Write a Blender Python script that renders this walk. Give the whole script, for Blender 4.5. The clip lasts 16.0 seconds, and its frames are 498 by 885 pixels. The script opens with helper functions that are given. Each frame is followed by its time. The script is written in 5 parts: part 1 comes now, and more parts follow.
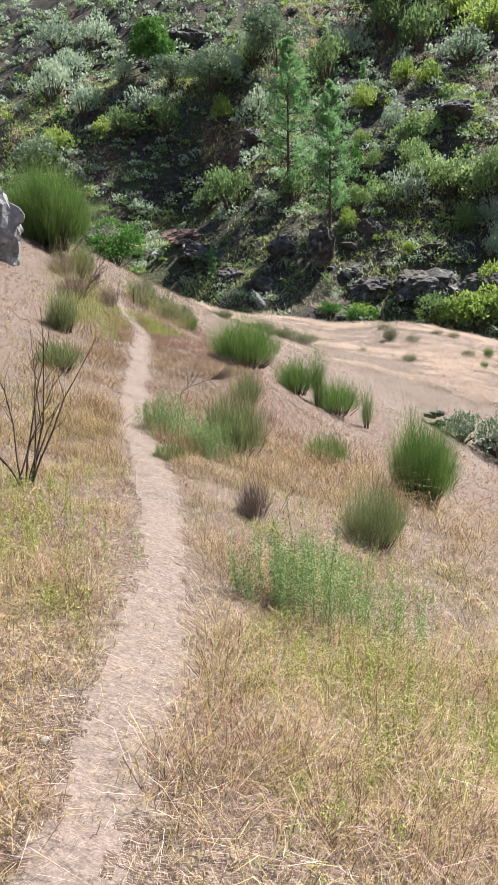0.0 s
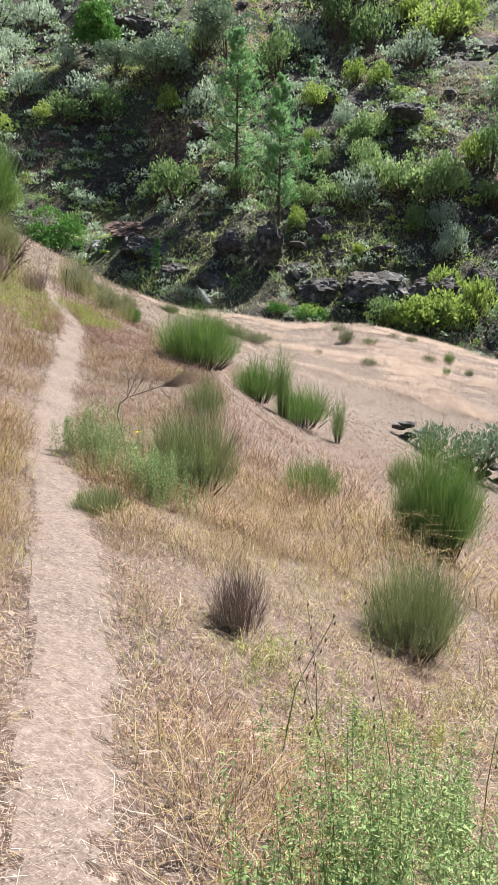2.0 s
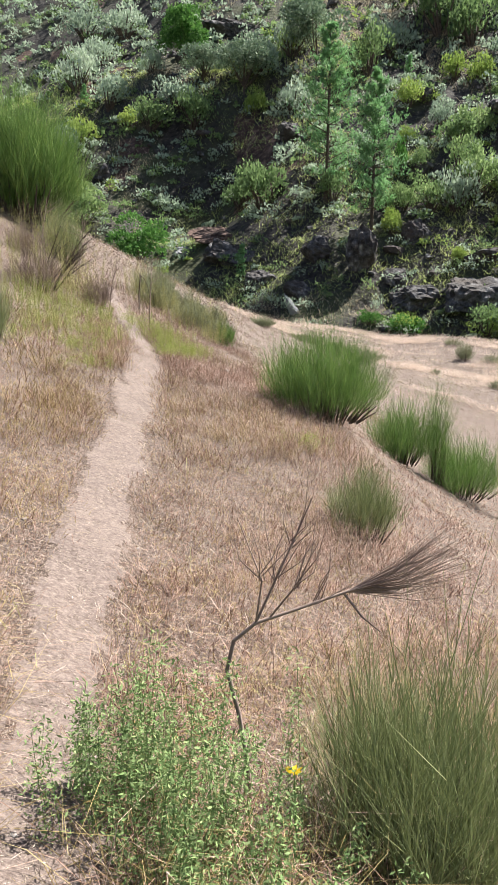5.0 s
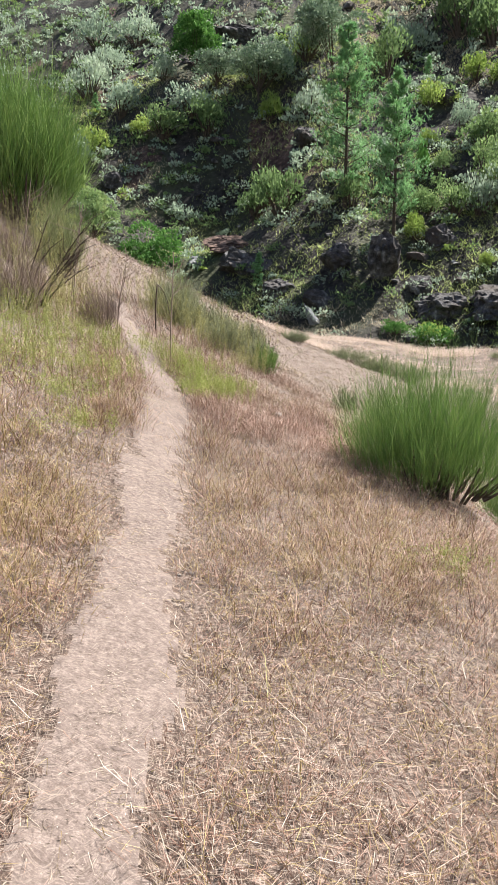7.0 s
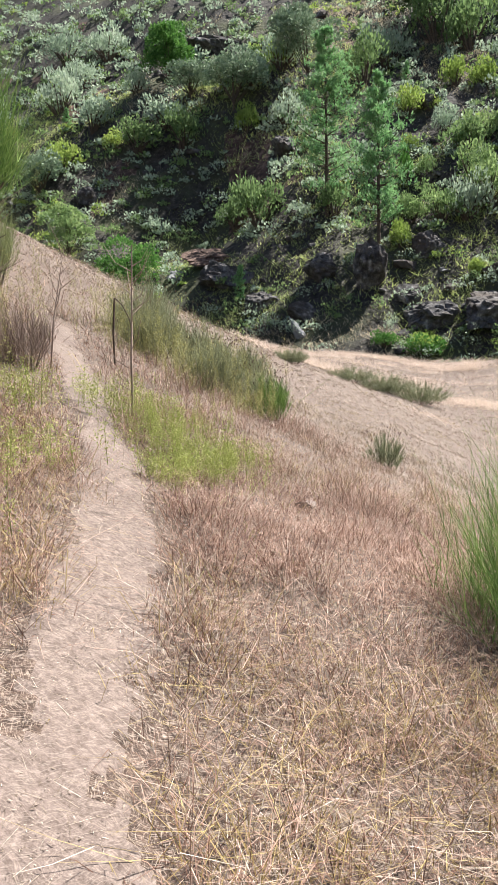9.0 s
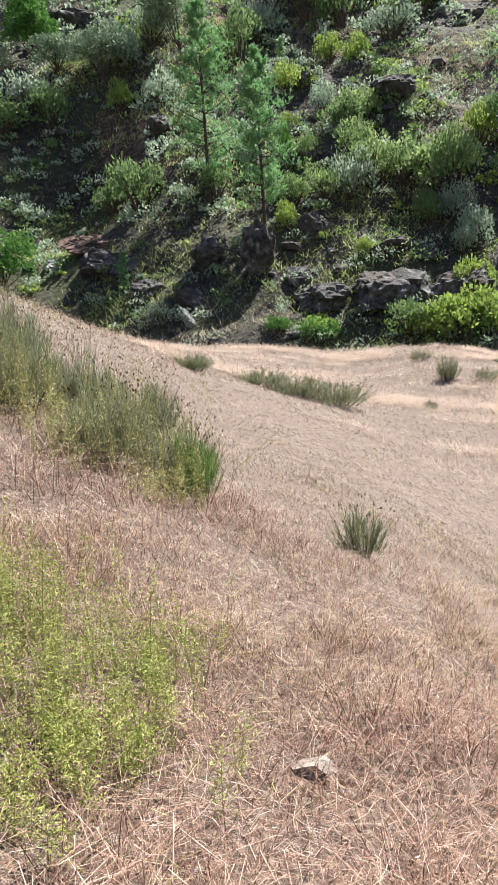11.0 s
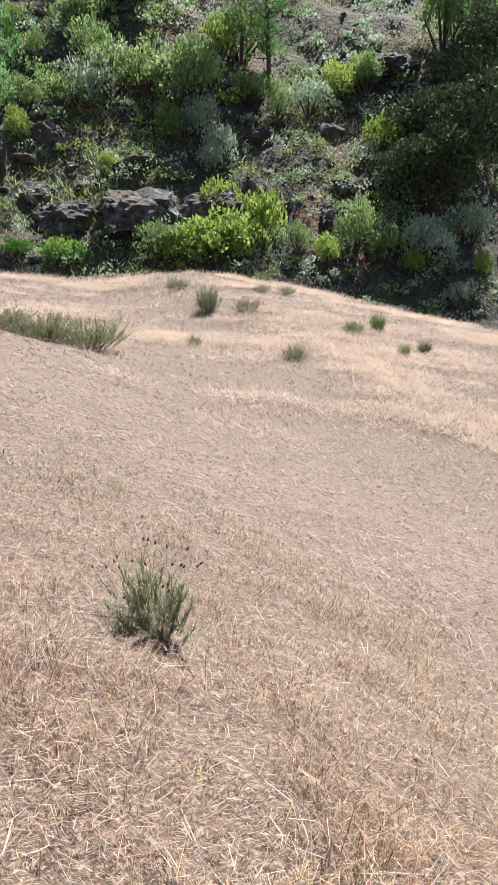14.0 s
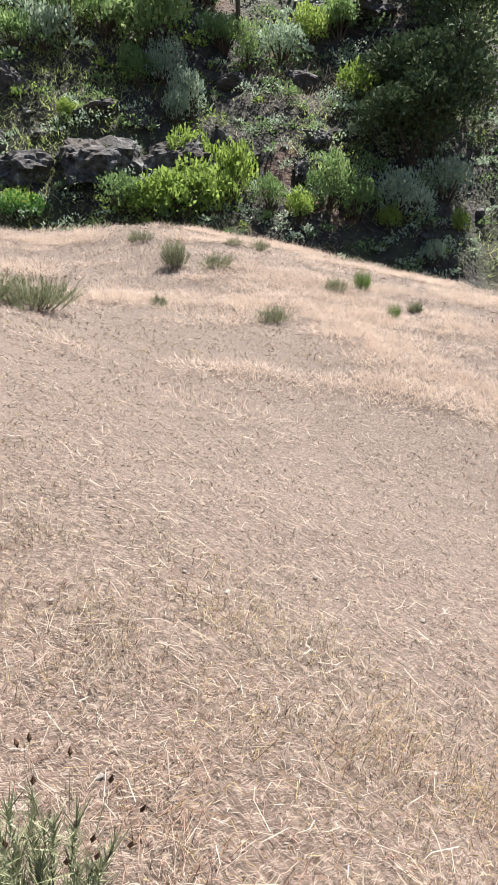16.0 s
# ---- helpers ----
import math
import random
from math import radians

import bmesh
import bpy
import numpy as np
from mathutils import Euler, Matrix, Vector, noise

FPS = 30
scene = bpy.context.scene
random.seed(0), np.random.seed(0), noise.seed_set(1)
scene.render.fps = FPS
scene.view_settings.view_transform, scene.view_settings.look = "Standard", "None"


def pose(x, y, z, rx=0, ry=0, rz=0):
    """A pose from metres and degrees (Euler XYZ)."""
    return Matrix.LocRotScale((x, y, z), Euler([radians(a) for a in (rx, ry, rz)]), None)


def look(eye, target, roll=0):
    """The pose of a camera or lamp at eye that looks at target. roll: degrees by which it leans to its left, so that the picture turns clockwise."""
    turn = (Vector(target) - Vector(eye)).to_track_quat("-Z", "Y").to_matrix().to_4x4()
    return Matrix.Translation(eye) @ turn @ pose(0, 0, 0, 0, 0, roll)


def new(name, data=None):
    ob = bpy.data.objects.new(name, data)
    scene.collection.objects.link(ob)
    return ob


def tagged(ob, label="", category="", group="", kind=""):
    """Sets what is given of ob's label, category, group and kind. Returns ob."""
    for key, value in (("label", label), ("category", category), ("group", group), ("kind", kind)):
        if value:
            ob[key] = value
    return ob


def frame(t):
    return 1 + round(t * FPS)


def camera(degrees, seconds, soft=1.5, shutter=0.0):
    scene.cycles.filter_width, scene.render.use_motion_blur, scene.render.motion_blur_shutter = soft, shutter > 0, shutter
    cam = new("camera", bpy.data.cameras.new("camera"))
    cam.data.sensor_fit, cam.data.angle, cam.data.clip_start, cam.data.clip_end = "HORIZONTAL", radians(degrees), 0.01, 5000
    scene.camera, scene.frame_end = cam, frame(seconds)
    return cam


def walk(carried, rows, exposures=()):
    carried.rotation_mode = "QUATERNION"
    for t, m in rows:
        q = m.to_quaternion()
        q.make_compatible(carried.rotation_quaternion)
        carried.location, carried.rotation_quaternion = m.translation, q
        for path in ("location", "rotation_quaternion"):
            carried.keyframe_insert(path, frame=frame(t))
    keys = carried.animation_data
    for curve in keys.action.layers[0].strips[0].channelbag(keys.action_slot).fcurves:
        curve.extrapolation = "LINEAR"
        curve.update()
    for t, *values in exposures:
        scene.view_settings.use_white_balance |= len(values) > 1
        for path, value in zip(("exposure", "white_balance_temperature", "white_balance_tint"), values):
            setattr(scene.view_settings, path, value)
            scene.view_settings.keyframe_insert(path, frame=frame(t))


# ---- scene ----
cam = camera(36.8, 16.0, soft=1.5)
PATH = [
    (0, (0.004, -0.002, 1.447), (-0.113, 1.960, 1.076), -1.1),
    (0.5, (-0.136, 0.611, 1.422), (-0.178, 2.572, 1.033), -1.2),
    (1, (-0.218, 1.265, 1.353), (-0.249, 3.230, 0.981), -0.7),
    (1.5, (-0.315, 2.035, 1.303), (-0.326, 3.999, 0.924), 0.0),
    (2, (-0.379, 2.684, 1.249), (-0.336, 4.649, 0.878), 0.8),
    (2.5, (-0.464, 3.409, 1.263), (-0.306, 5.365, 0.878), 1.7),
    (3, (-0.543, 4.051, 1.232), (-0.399, 6.010, 0.854), 1.7),
    (3.5, (-0.649, 4.778, 1.240), (-0.533, 6.741, 0.880), 1.6),
    (4, (-0.812, 5.502, 1.283), (-0.800, 7.473, 0.945), 1.2),
    (4.5, (-0.961, 6.333, 1.319), (-1.026, 8.302, 0.975), 1.2),
    (5, (-1.169, 7.127, 1.384), (-1.334, 9.088, 1.029), 0.7),
    (5.2, (-1.232, 7.447, 1.380), (-1.428, 9.406, 1.029), 0.4),
    (7.3, (-1.995, 10.588, 1.487), (-2.196, 12.552, 1.166), 0.0),
    (7.5, (-2.036, 10.915, 1.461), (-2.231, 12.881, 1.150), -0.2),
    (8, (-2.132, 11.744, 1.495), (-2.316, 13.715, 1.207), -0.7),
    (8.2, (-2.198, 12.067, 1.496), (-2.384, 14.038, 1.209), -1.1),
    (10.3, (-2.620, 14.810, 1.795), (-2.638, 16.782, 1.460), -3.3),
    (10.5, (-2.663, 15.072, 1.824), (-2.634, 17.042, 1.482), -3.6),
    (11, (-2.695, 15.600, 1.961), (-2.578, 17.565, 1.609), -4.0),
    (11.5, (-2.641, 16.123, 2.038), (-2.399, 18.070, 1.646), -4.3),
    (12, (-2.693, 16.609, 2.110), (-2.366, 18.535, 1.682), -4.9),
    (12.5, (-2.659, 16.829, 2.104), (-2.299, 18.747, 1.664), -5.1),
    (13, (-2.569, 16.979, 2.094), (-2.089, 18.861, 1.619), -4.8),
    (13.5, (-2.470, 17.254, 2.033), (-1.826, 19.068, 1.489), -3.5),
    (14, (-2.341, 17.695, 1.996), (-1.621, 19.468, 1.412), -2.9),
    (14.5, (-2.209, 18.035, 1.923), (-1.502, 19.810, 1.333), -2.6),
    (15, (-2.074, 18.554, 1.886), (-1.374, 20.325, 1.274), -2.3),
    (15.5, (-1.840, 18.964, 1.736), (-1.100, 20.708, 1.094), -2.4),
    (16, (-1.651, 19.511, 1.694), (-0.876, 21.222, 1.007), -2.5),
]
walk(cam, [(t, look(eye, target, roll)) for t, eye, target, roll in PATH], [(0.0, 1.6), (10.0, 1.64), (16.0, 1.56)])

# ---------------------------------------------------------------- light
SUN_AZ, SUN_EL = 54.0, 55.0      # degrees clockwise from +y, and above the horizon
world = bpy.data.worlds.new("sky")
scene.world = world
world.use_nodes = True
wt = world.node_tree
wt.nodes.clear()
sky = wt.nodes.new("ShaderNodeTexSky")
sky.sky_type = "NISHITA"
sky.sun_disc = False
sky.sun_elevation, sky.sun_rotation = radians(SUN_EL), radians(SUN_AZ)
bg = wt.nodes.new("ShaderNodeBackground")
bg.inputs["Strength"].default_value = 0.05
wo = wt.nodes.new("ShaderNodeOutputWorld")
wt.links.new(sky.outputs[0], bg.inputs[0])
wt.links.new(bg.outputs[0], wo.inputs[0])
sun_dir = Vector((math.sin(radians(SUN_AZ)) * math.cos(radians(SUN_EL)),
                  math.cos(radians(SUN_AZ)) * math.cos(radians(SUN_EL)), math.sin(radians(SUN_EL))))
sun = new("sun", bpy.data.lights.new("sun", "SUN"))
sun.data.energy, sun.data.angle, sun.data.color = 5.0, radians(0.55), (1.0, 0.97, 0.91)
sun.matrix_basis = look(sun_dir * 200, (0, 0, 0))


# ---------------------------------------------------------------- materials
def material(name, ramp, scale, rough=0.9, bump=0.3, bump_scale=60.0, island=0.0, rnd=0.0, leaf=0.0, stain=None, stain_scale=0.4, detail=6.0, grit=0.65):
    """Noise-coloured surface. ramp: colours low to high; island: how much of the colour comes from each leaf or blade; leaf: light let through."""
    m = bpy.data.materials.new(name)
    m.use_nodes = True
    nt = m.node_tree
    ln = nt.links.new
    b = nt.nodes["Principled BSDF"]
    b.inputs["Roughness"].default_value = rough
    b.inputs["Specular IOR Level"].default_value = 0.25
    tc = nt.nodes.new("ShaderNodeTexCoord")
    geo = nt.nodes.new("ShaderNodeNewGeometry")
    n1 = nt.nodes.new("ShaderNodeTexNoise")
    n1.inputs["Scale"].default_value = scale
    n1.inputs["Detail"].default_value = detail
    n1.inputs["Roughness"].default_value = grit
    ln(geo.outputs["Position"], n1.inputs["Vector"])
    fac = n1.outputs["Fac"]

    def mix(a, c, amount):
        k = nt.nodes.new("ShaderNodeMix")
        k.inputs["Factor"].default_value = amount
        ln(a, k.inputs["A"])
        ln(c, k.inputs["B"])
        return k.outputs["Result"]
    spread = nt.nodes.new("ShaderNodeMapRange")
    spread.inputs["From Min"].default_value, spread.inputs["From Max"].default_value = 0.28, 0.72
    ln(fac, spread.inputs["Value"])
    fac = spread.outputs["Result"]
    if island:
        fac = mix(fac, geo.outputs["Random Per Island"], island)
    if rnd:
        oi = nt.nodes.new("ShaderNodeObjectInfo")
        fac = mix(fac, oi.outputs["Random"], rnd)
    cr = nt.nodes.new("ShaderNodeValToRGB")
    els = cr.color_ramp.elements
    while len(els) < len(ramp):
        els.new(0.5)
    for i, c in enumerate(ramp):
        els[i].position = i / (len(ramp) - 1)
        els[i].color = (*c, 1)
    ln(fac, cr.inputs["Fac"])
    col = cr.outputs["Color"]
    if stain:
        n2 = nt.nodes.new("ShaderNodeTexNoise")
        n2.inputs["Scale"].default_value = stain_scale
        n2.inputs["Detail"].default_value = 5.0
        ln(geo.outputs["Position"], n2.inputs["Vector"])
        mr = nt.nodes.new("ShaderNodeMapRange")
        mr.inputs["From Min"].default_value, mr.inputs["From Max"].default_value = 0.46, 0.66
        ln(n2.outputs["Fac"], mr.inputs["Value"])
        k = nt.nodes.new("ShaderNodeMix")
        k.data_type = "RGBA"
        ln(mr.outputs["Result"], k.inputs["Factor"])
        ln(col, k.inputs["A"])
        k.inputs["B"].default_value = (*stain, 1)
        col = k.outputs["Result"]
    ln(col, b.inputs["Base Color"])
    if bump:
        n3 = nt.nodes.new("ShaderNodeTexNoise")
        n3.inputs["Scale"].default_value = bump_scale
        n3.inputs["Detail"].default_value = 8.0
        ln(geo.outputs["Position"], n3.inputs["Vector"])
        bp = nt.nodes.new("ShaderNodeBump")
        bp.inputs["Strength"].default_value = bump
        bp.inputs["Distance"].default_value = 0.5 / bump_scale
        ln(n3.outputs["Fac"], bp.inputs["Height"])
        ln(bp.outputs["Normal"], b.inputs["Normal"])
    if leaf:
        tr = nt.nodes.new("ShaderNodeBsdfTranslucent")
        ln(col, tr.inputs["Color"])
        sh = nt.nodes.new("ShaderNodeMixShader")
        sh.inputs["Fac"].default_value = leaf
        ln(b.outputs[0], sh.inputs[1])
        ln(tr.outputs[0], sh.inputs[2])
        ln(sh.outputs[0], nt.nodes["Material Output"].inputs["Surface"])
    return m


M_SOIL = material("dry_meadow_soil", [(0.010, 0.007, 0.006), (0.032, 0.023, 0.019), (0.13, 0.094, 0.079), (0.48, 0.39, 0.335)], 17.0, bump=1.0, bump_scale=30, detail=10, grit=0.85)


def dark_to_pale_soil(m):
    """Darker, redder soil where the tall grass grows, giving way to pale soil on the open meadow."""
    nt = m.node_tree
    ln = nt.links.new
    first = next(k for k in nt.nodes if k.bl_idname == "ShaderNodeValToRGB")
    geo = next(k for k in nt.nodes if k.bl_idname == "ShaderNodeNewGeometry")
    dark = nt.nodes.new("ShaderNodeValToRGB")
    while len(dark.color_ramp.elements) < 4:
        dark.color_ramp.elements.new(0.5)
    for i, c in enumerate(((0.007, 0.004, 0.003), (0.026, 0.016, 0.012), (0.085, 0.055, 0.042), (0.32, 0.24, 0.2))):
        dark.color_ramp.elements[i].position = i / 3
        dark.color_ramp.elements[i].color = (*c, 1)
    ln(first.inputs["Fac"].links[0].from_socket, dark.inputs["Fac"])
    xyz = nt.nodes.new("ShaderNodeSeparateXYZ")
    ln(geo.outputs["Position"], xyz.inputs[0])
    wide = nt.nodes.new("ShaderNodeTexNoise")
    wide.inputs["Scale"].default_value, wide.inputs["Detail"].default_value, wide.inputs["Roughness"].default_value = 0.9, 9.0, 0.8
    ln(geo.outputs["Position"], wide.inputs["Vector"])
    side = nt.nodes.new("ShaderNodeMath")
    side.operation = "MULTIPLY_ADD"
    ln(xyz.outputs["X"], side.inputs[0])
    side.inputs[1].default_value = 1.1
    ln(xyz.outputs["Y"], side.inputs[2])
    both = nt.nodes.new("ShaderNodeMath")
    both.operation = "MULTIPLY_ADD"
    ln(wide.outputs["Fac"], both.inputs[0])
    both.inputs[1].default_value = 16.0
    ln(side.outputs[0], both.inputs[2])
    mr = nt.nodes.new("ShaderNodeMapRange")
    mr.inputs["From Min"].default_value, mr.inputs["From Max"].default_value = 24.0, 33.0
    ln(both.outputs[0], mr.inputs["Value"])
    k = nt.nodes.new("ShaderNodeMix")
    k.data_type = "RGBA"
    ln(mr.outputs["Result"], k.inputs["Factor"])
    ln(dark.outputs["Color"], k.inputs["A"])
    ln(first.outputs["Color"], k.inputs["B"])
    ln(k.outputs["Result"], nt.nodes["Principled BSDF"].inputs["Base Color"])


dark_to_pale_soil(M_SOIL)


def matted_straw(m, amount, colours, angles=(0.3, 1.25, 2.2, 2.85)):
    """Fine crossing strands of trodden and fallen straw lying on the soil."""
    nt = m.node_tree
    ln = nt.links.new
    b = nt.nodes["Principled BSDF"]
    geo = next(k for k in nt.nodes if k.bl_idname == "ShaderNodeNewGeometry")
    under = b.inputs["Base Color"].links[0].from_socket
    curl = nt.nodes.new("ShaderNodeTexNoise")
    curl.inputs["Scale"].default_value, curl.inputs["Detail"].default_value = 9.0, 1.0
    ln(geo.outputs["Position"], curl.inputs["Vector"])
    shift = nt.nodes.new("ShaderNodeVectorMath")
    shift.operation = "MULTIPLY_ADD"
    ln(curl.outputs["Color"], shift.inputs[0])
    shift.inputs[1].default_value = (0.09, 0.09, 0.0)
    ln(geo.outputs["Position"], shift.inputs[2])
    height = None
    for i, a in enumerate(angles):
        turn = nt.nodes.new("ShaderNodeMapping")
        turn.inputs["Rotation"].default_value = (0, 0, a)
        turn.inputs["Location"].default_value = (3.7 * i, 1.9 * i, 0)
        ln(shift.outputs[0], turn.inputs["Vector"])
        thin = nt.nodes.new("ShaderNodeMapping")
        thin.inputs["Scale"].default_value = (22.0, 300.0, 0.0)
        ln(turn.outputs[0], thin.inputs["Vector"])
        n = nt.nodes.new("ShaderNodeTexNoise")
        n.noise_dimensions = "2D"
        n.inputs["Scale"].default_value, n.inputs["Detail"].default_value = 1.0, 2.0
        ln(thin.outputs[0], n.inputs["Vector"])
        mr = nt.nodes.new("ShaderNodeMapRange")
        mr.inputs["From Min"].default_value, mr.inputs["From Max"].default_value = 0.57, 0.65
        ln(n.outputs["Fac"], mr.inputs["Value"])
        gain = nt.nodes.new("ShaderNodeMath")
        gain.operation = "MULTIPLY"
        ln(mr.outputs["Result"], gain.inputs[0])
        gain.inputs[1].default_value = amount * (1 - 0.12 * i)
        tone = nt.nodes.new("ShaderNodeMix")
        tone.data_type = "RGBA"
        ln(gain.outputs[0], tone.inputs["Factor"])
        ln(under, tone.inputs["A"])
        tone.inputs["B"].default_value = (*colours[i % len(colours)], 1)
        under = tone.outputs["Result"]
    ln(under, b.inputs["Base Color"])


matted_straw(M_SOIL, 0.72, ((0.13, 0.088, 0.068), (0.30, 0.235, 0.195), (0.05, 0.032, 0.025), (0.38, 0.315, 0.27)))
M_PATH = material("trodden_earth", [(0.03, 0.021, 0.018), (0.10, 0.074, 0.063), (0.17, 0.13, 0.113), (0.30, 0.245, 0.218)], 24.0, bump=1.0, bump_scale=50, detail=10, grit=0.85)
matted_straw(M_PATH, 0.34, ((0.3, 0.235, 0.2), (0.07, 0.05, 0.042), (0.36, 0.3, 0.26), (0.09, 0.065, 0.055)))
M_STRAW = material("dry_grass_straw", [(0.08, 0.058, 0.043), (0.19, 0.148, 0.113), (0.34, 0.278, 0.222), (0.66, 0.575, 0.49)], 1.3, bump=0, island=0.8, leaf=0.15)
M_RUSSET = material("dry_grass_russet", [(0.065, 0.031, 0.022), (0.175, 0.095, 0.068), (0.35, 0.22, 0.168), (0.70, 0.54, 0.45)], 1.1, bump=0, island=0.8, leaf=0.15)
M_GOLD = material("dry_grass_gold", [(0.10, 0.067, 0.023), (0.25, 0.18, 0.07), (0.52, 0.42, 0.21)], 1.1, bump=0, island=0.8, leaf=0.15)
M_PINK = material("hair_grass_pink", [(0.44, 0.34, 0.275), (0.57, 0.46, 0.385), (0.70, 0.60, 0.52)], 0.9, bump=0, island=0.4, leaf=0.45)
M_WEED = material("weed_green", [(0.13, 0.165, 0.04), (0.28, 0.315, 0.085), (0.5, 0.51, 0.2)], 2.0, bump=0, island=0.6, leaf=0.35)
M_OLIVE = material("olive_weed", [(0.15, 0.15, 0.05), (0.33, 0.315, 0.125), (0.55, 0.51, 0.26)], 2.0, bump=0, island=0.6, leaf=0.3)
M_MINT = material("fresh_stem_green", [(0.085, 0.145, 0.05), (0.18, 0.265, 0.1), (0.36, 0.43, 0.2)], 2.0, bump=0, island=0.6, leaf=0.3)
M_BROOM = material("broom_green", [(0.05, 0.105, 0.025), (0.13, 0.22, 0.055), (0.30, 0.40, 0.13)], 2.5, bump=0, island=0.6, leaf=0.2)
M_BROOM_D = material("broom_grey_green", [(0.085, 0.11, 0.045), (0.19, 0.22, 0.095), (0.36, 0.38, 0.19)], 2.5, bump=0, island=0.6, leaf=0.2)
M_LAV = material("lavender_grey_green", [(0.085, 0.1, 0.055), (0.2, 0.215, 0.125), (0.42, 0.425, 0.28)], 3.0, bump=0, island=0.6, leaf=0.2)
M_HEAD = material("dry_flower_head", [(0.03, 0.018, 0.012), (0.09, 0.05, 0.03), (0.16, 0.10, 0.06)], 30.0, bump=0, island=0.6)
M_DEAD = material("dead_twigs", [(0.11, 0.075, 0.06), (0.21, 0.155, 0.13), (0.34, 0.27, 0.23)], 6.0, bump=0, island=0.5)
M_BARK = material("bark", [(0.03, 0.022, 0.018), (0.08, 0.06, 0.045), (0.15, 0.115, 0.09)], 14.0, bump=0.8, bump_scale=40)
M_ROCK = material("schist_rock", [(0.012, 0.011, 0.012), (0.042, 0.039, 0.039), (0.11, 0.104, 0.104), (0.34, 0.33, 0.325)], 1.6, bump=1.0, bump_scale=3.0, stain=(0.055, 0.044, 0.038), stain_scale=0.35, detail=9)
M_GRANITE = material("lichened_granite", [(0.08, 0.08, 0.085), (0.17, 0.17, 0.175), (0.28, 0.28, 0.285), (0.42, 0.42, 0.42)], 7.0, bump=0.9, bump_scale=14, stain=(0.20, 0.20, 0.21), stain_scale=3.0)
# The near-black low tones put the deep shade between shrubs into the colour.
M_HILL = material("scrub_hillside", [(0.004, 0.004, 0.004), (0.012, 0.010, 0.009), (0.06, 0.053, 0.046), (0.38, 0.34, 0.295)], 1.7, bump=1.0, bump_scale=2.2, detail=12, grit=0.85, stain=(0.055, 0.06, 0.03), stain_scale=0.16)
M_RED = material("red_earth", [(0.02, 0.012, 0.01), (0.075, 0.046, 0.036), (0.25, 0.165, 0.13)], 1.2, bump=1.0, bump_scale=3.0)
M_SCRUB = material("scrub_leaves", [(0.06, 0.105, 0.042), (0.18, 0.265, 0.105), (0.42, 0.51, 0.22)], 0.5, bump=0, island=0.45, rnd=0.35, leaf=0.4)
M_GREY = material("grey_green_leaves", [(0.13, 0.185, 0.125), (0.31, 0.39, 0.28), (0.6, 0.67, 0.52)], 0.5, bump=0, island=0.5, rnd=0.3, leaf=0.35)
M_LIME = material("yellow_green_leaves", [(0.12, 0.19, 0.04), (0.25, 0.34, 0.08), (0.42, 0.49, 0.15)], 0.6, bump=0, island=0.5, rnd=0.3, leaf=0.42)
# Oak leaves with deep shade painted into their colour.
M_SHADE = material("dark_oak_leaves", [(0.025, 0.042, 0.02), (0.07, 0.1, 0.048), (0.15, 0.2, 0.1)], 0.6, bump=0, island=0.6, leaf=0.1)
M_OAK = material("fresh_oak_leaves", [(0.035, 0.10, 0.02), (0.08, 0.19, 0.04), (0.18, 0.34, 0.085)], 0.6, bump=0, island=0.6, leaf=0.3)
M_HOLM = material("holm_oak_leaves", [(0.09, 0.14, 0.09), (0.19, 0.26, 0.165), (0.38, 0.44, 0.31)], 0.6, bump=0, island=0.6, leaf=0.15)
M_PINE = material("pine_needles", [(0.10, 0.235, 0.10), (0.22, 0.41, 0.175), (0.42, 0.6, 0.3)], 0.5, bump=0, island=0.6, leaf=0.3)
M_FLOWER = material("yellow_petals", [(0.75, 0.55, 0.03), (0.85, 0.7, 0.06)], 20, bump=0, leaf=0.3)
M_STONE = material("pale_stone", [(0.15, 0.125, 0.11), (0.26, 0.225, 0.2), (0.4, 0.36, 0.33)], 30, bump=0.6, bump_scale=60, rnd=0.3)


# ---------------------------------------------------------------- the lie of the land
LAND_X = np.array([-9.0, -5, -3, -1, 1, 3, 6, 10, 20])
LAND_Y = np.array([-6.0, 0, 5, 10, 15, 20, 25, 30, 36, 42, 48])
LAND_Z = np.array([
    [2.65, 1.53, 0.99, 0.42, -0.15, -0.83, -1.90, -3.37, -7.09],
    [2.99, 1.32, 0.65, 0.20, -0.33, -1.18, -2.22, -3.71, -7.01],
    [3.26, 1.19, 0.34, -0.08, -1.03, -1.60, -2.59, -3.98, -6.93],
    [3.60, 1.21, 0.28, -0.35, -1.06, -1.89, -2.96, -4.14, -6.77],
    [3.98, 1.37, 0.47, 0.01, -1.26, -2.06, -3.28, -4.24, -6.47],
    [4.35, 1.68, 0.79, -0.11, -1.22, -1.87, -3.49, -4.36, -5.99],
    [4.31, 1.84, 0.65, -0.01, -0.98, -1.82, -2.91, -3.96, -5.28],
    [4.00, 1.82, 0.87, 0.07, -0.70, -1.15, -1.72, -2.75, -4.51],
    [3.43, 1.57, 0.84, 0.20, -0.40, -0.78, -0.98, -1.55, -3.75],
    [2.80, 1.07, 0.69, 0.39, 0.04, -0.18, -0.03, -0.86, -3.31],
    [2.03, 0.78, 0.60, 0.62, 0.59, 0.44, 0.06, -0.61, -3.23]])


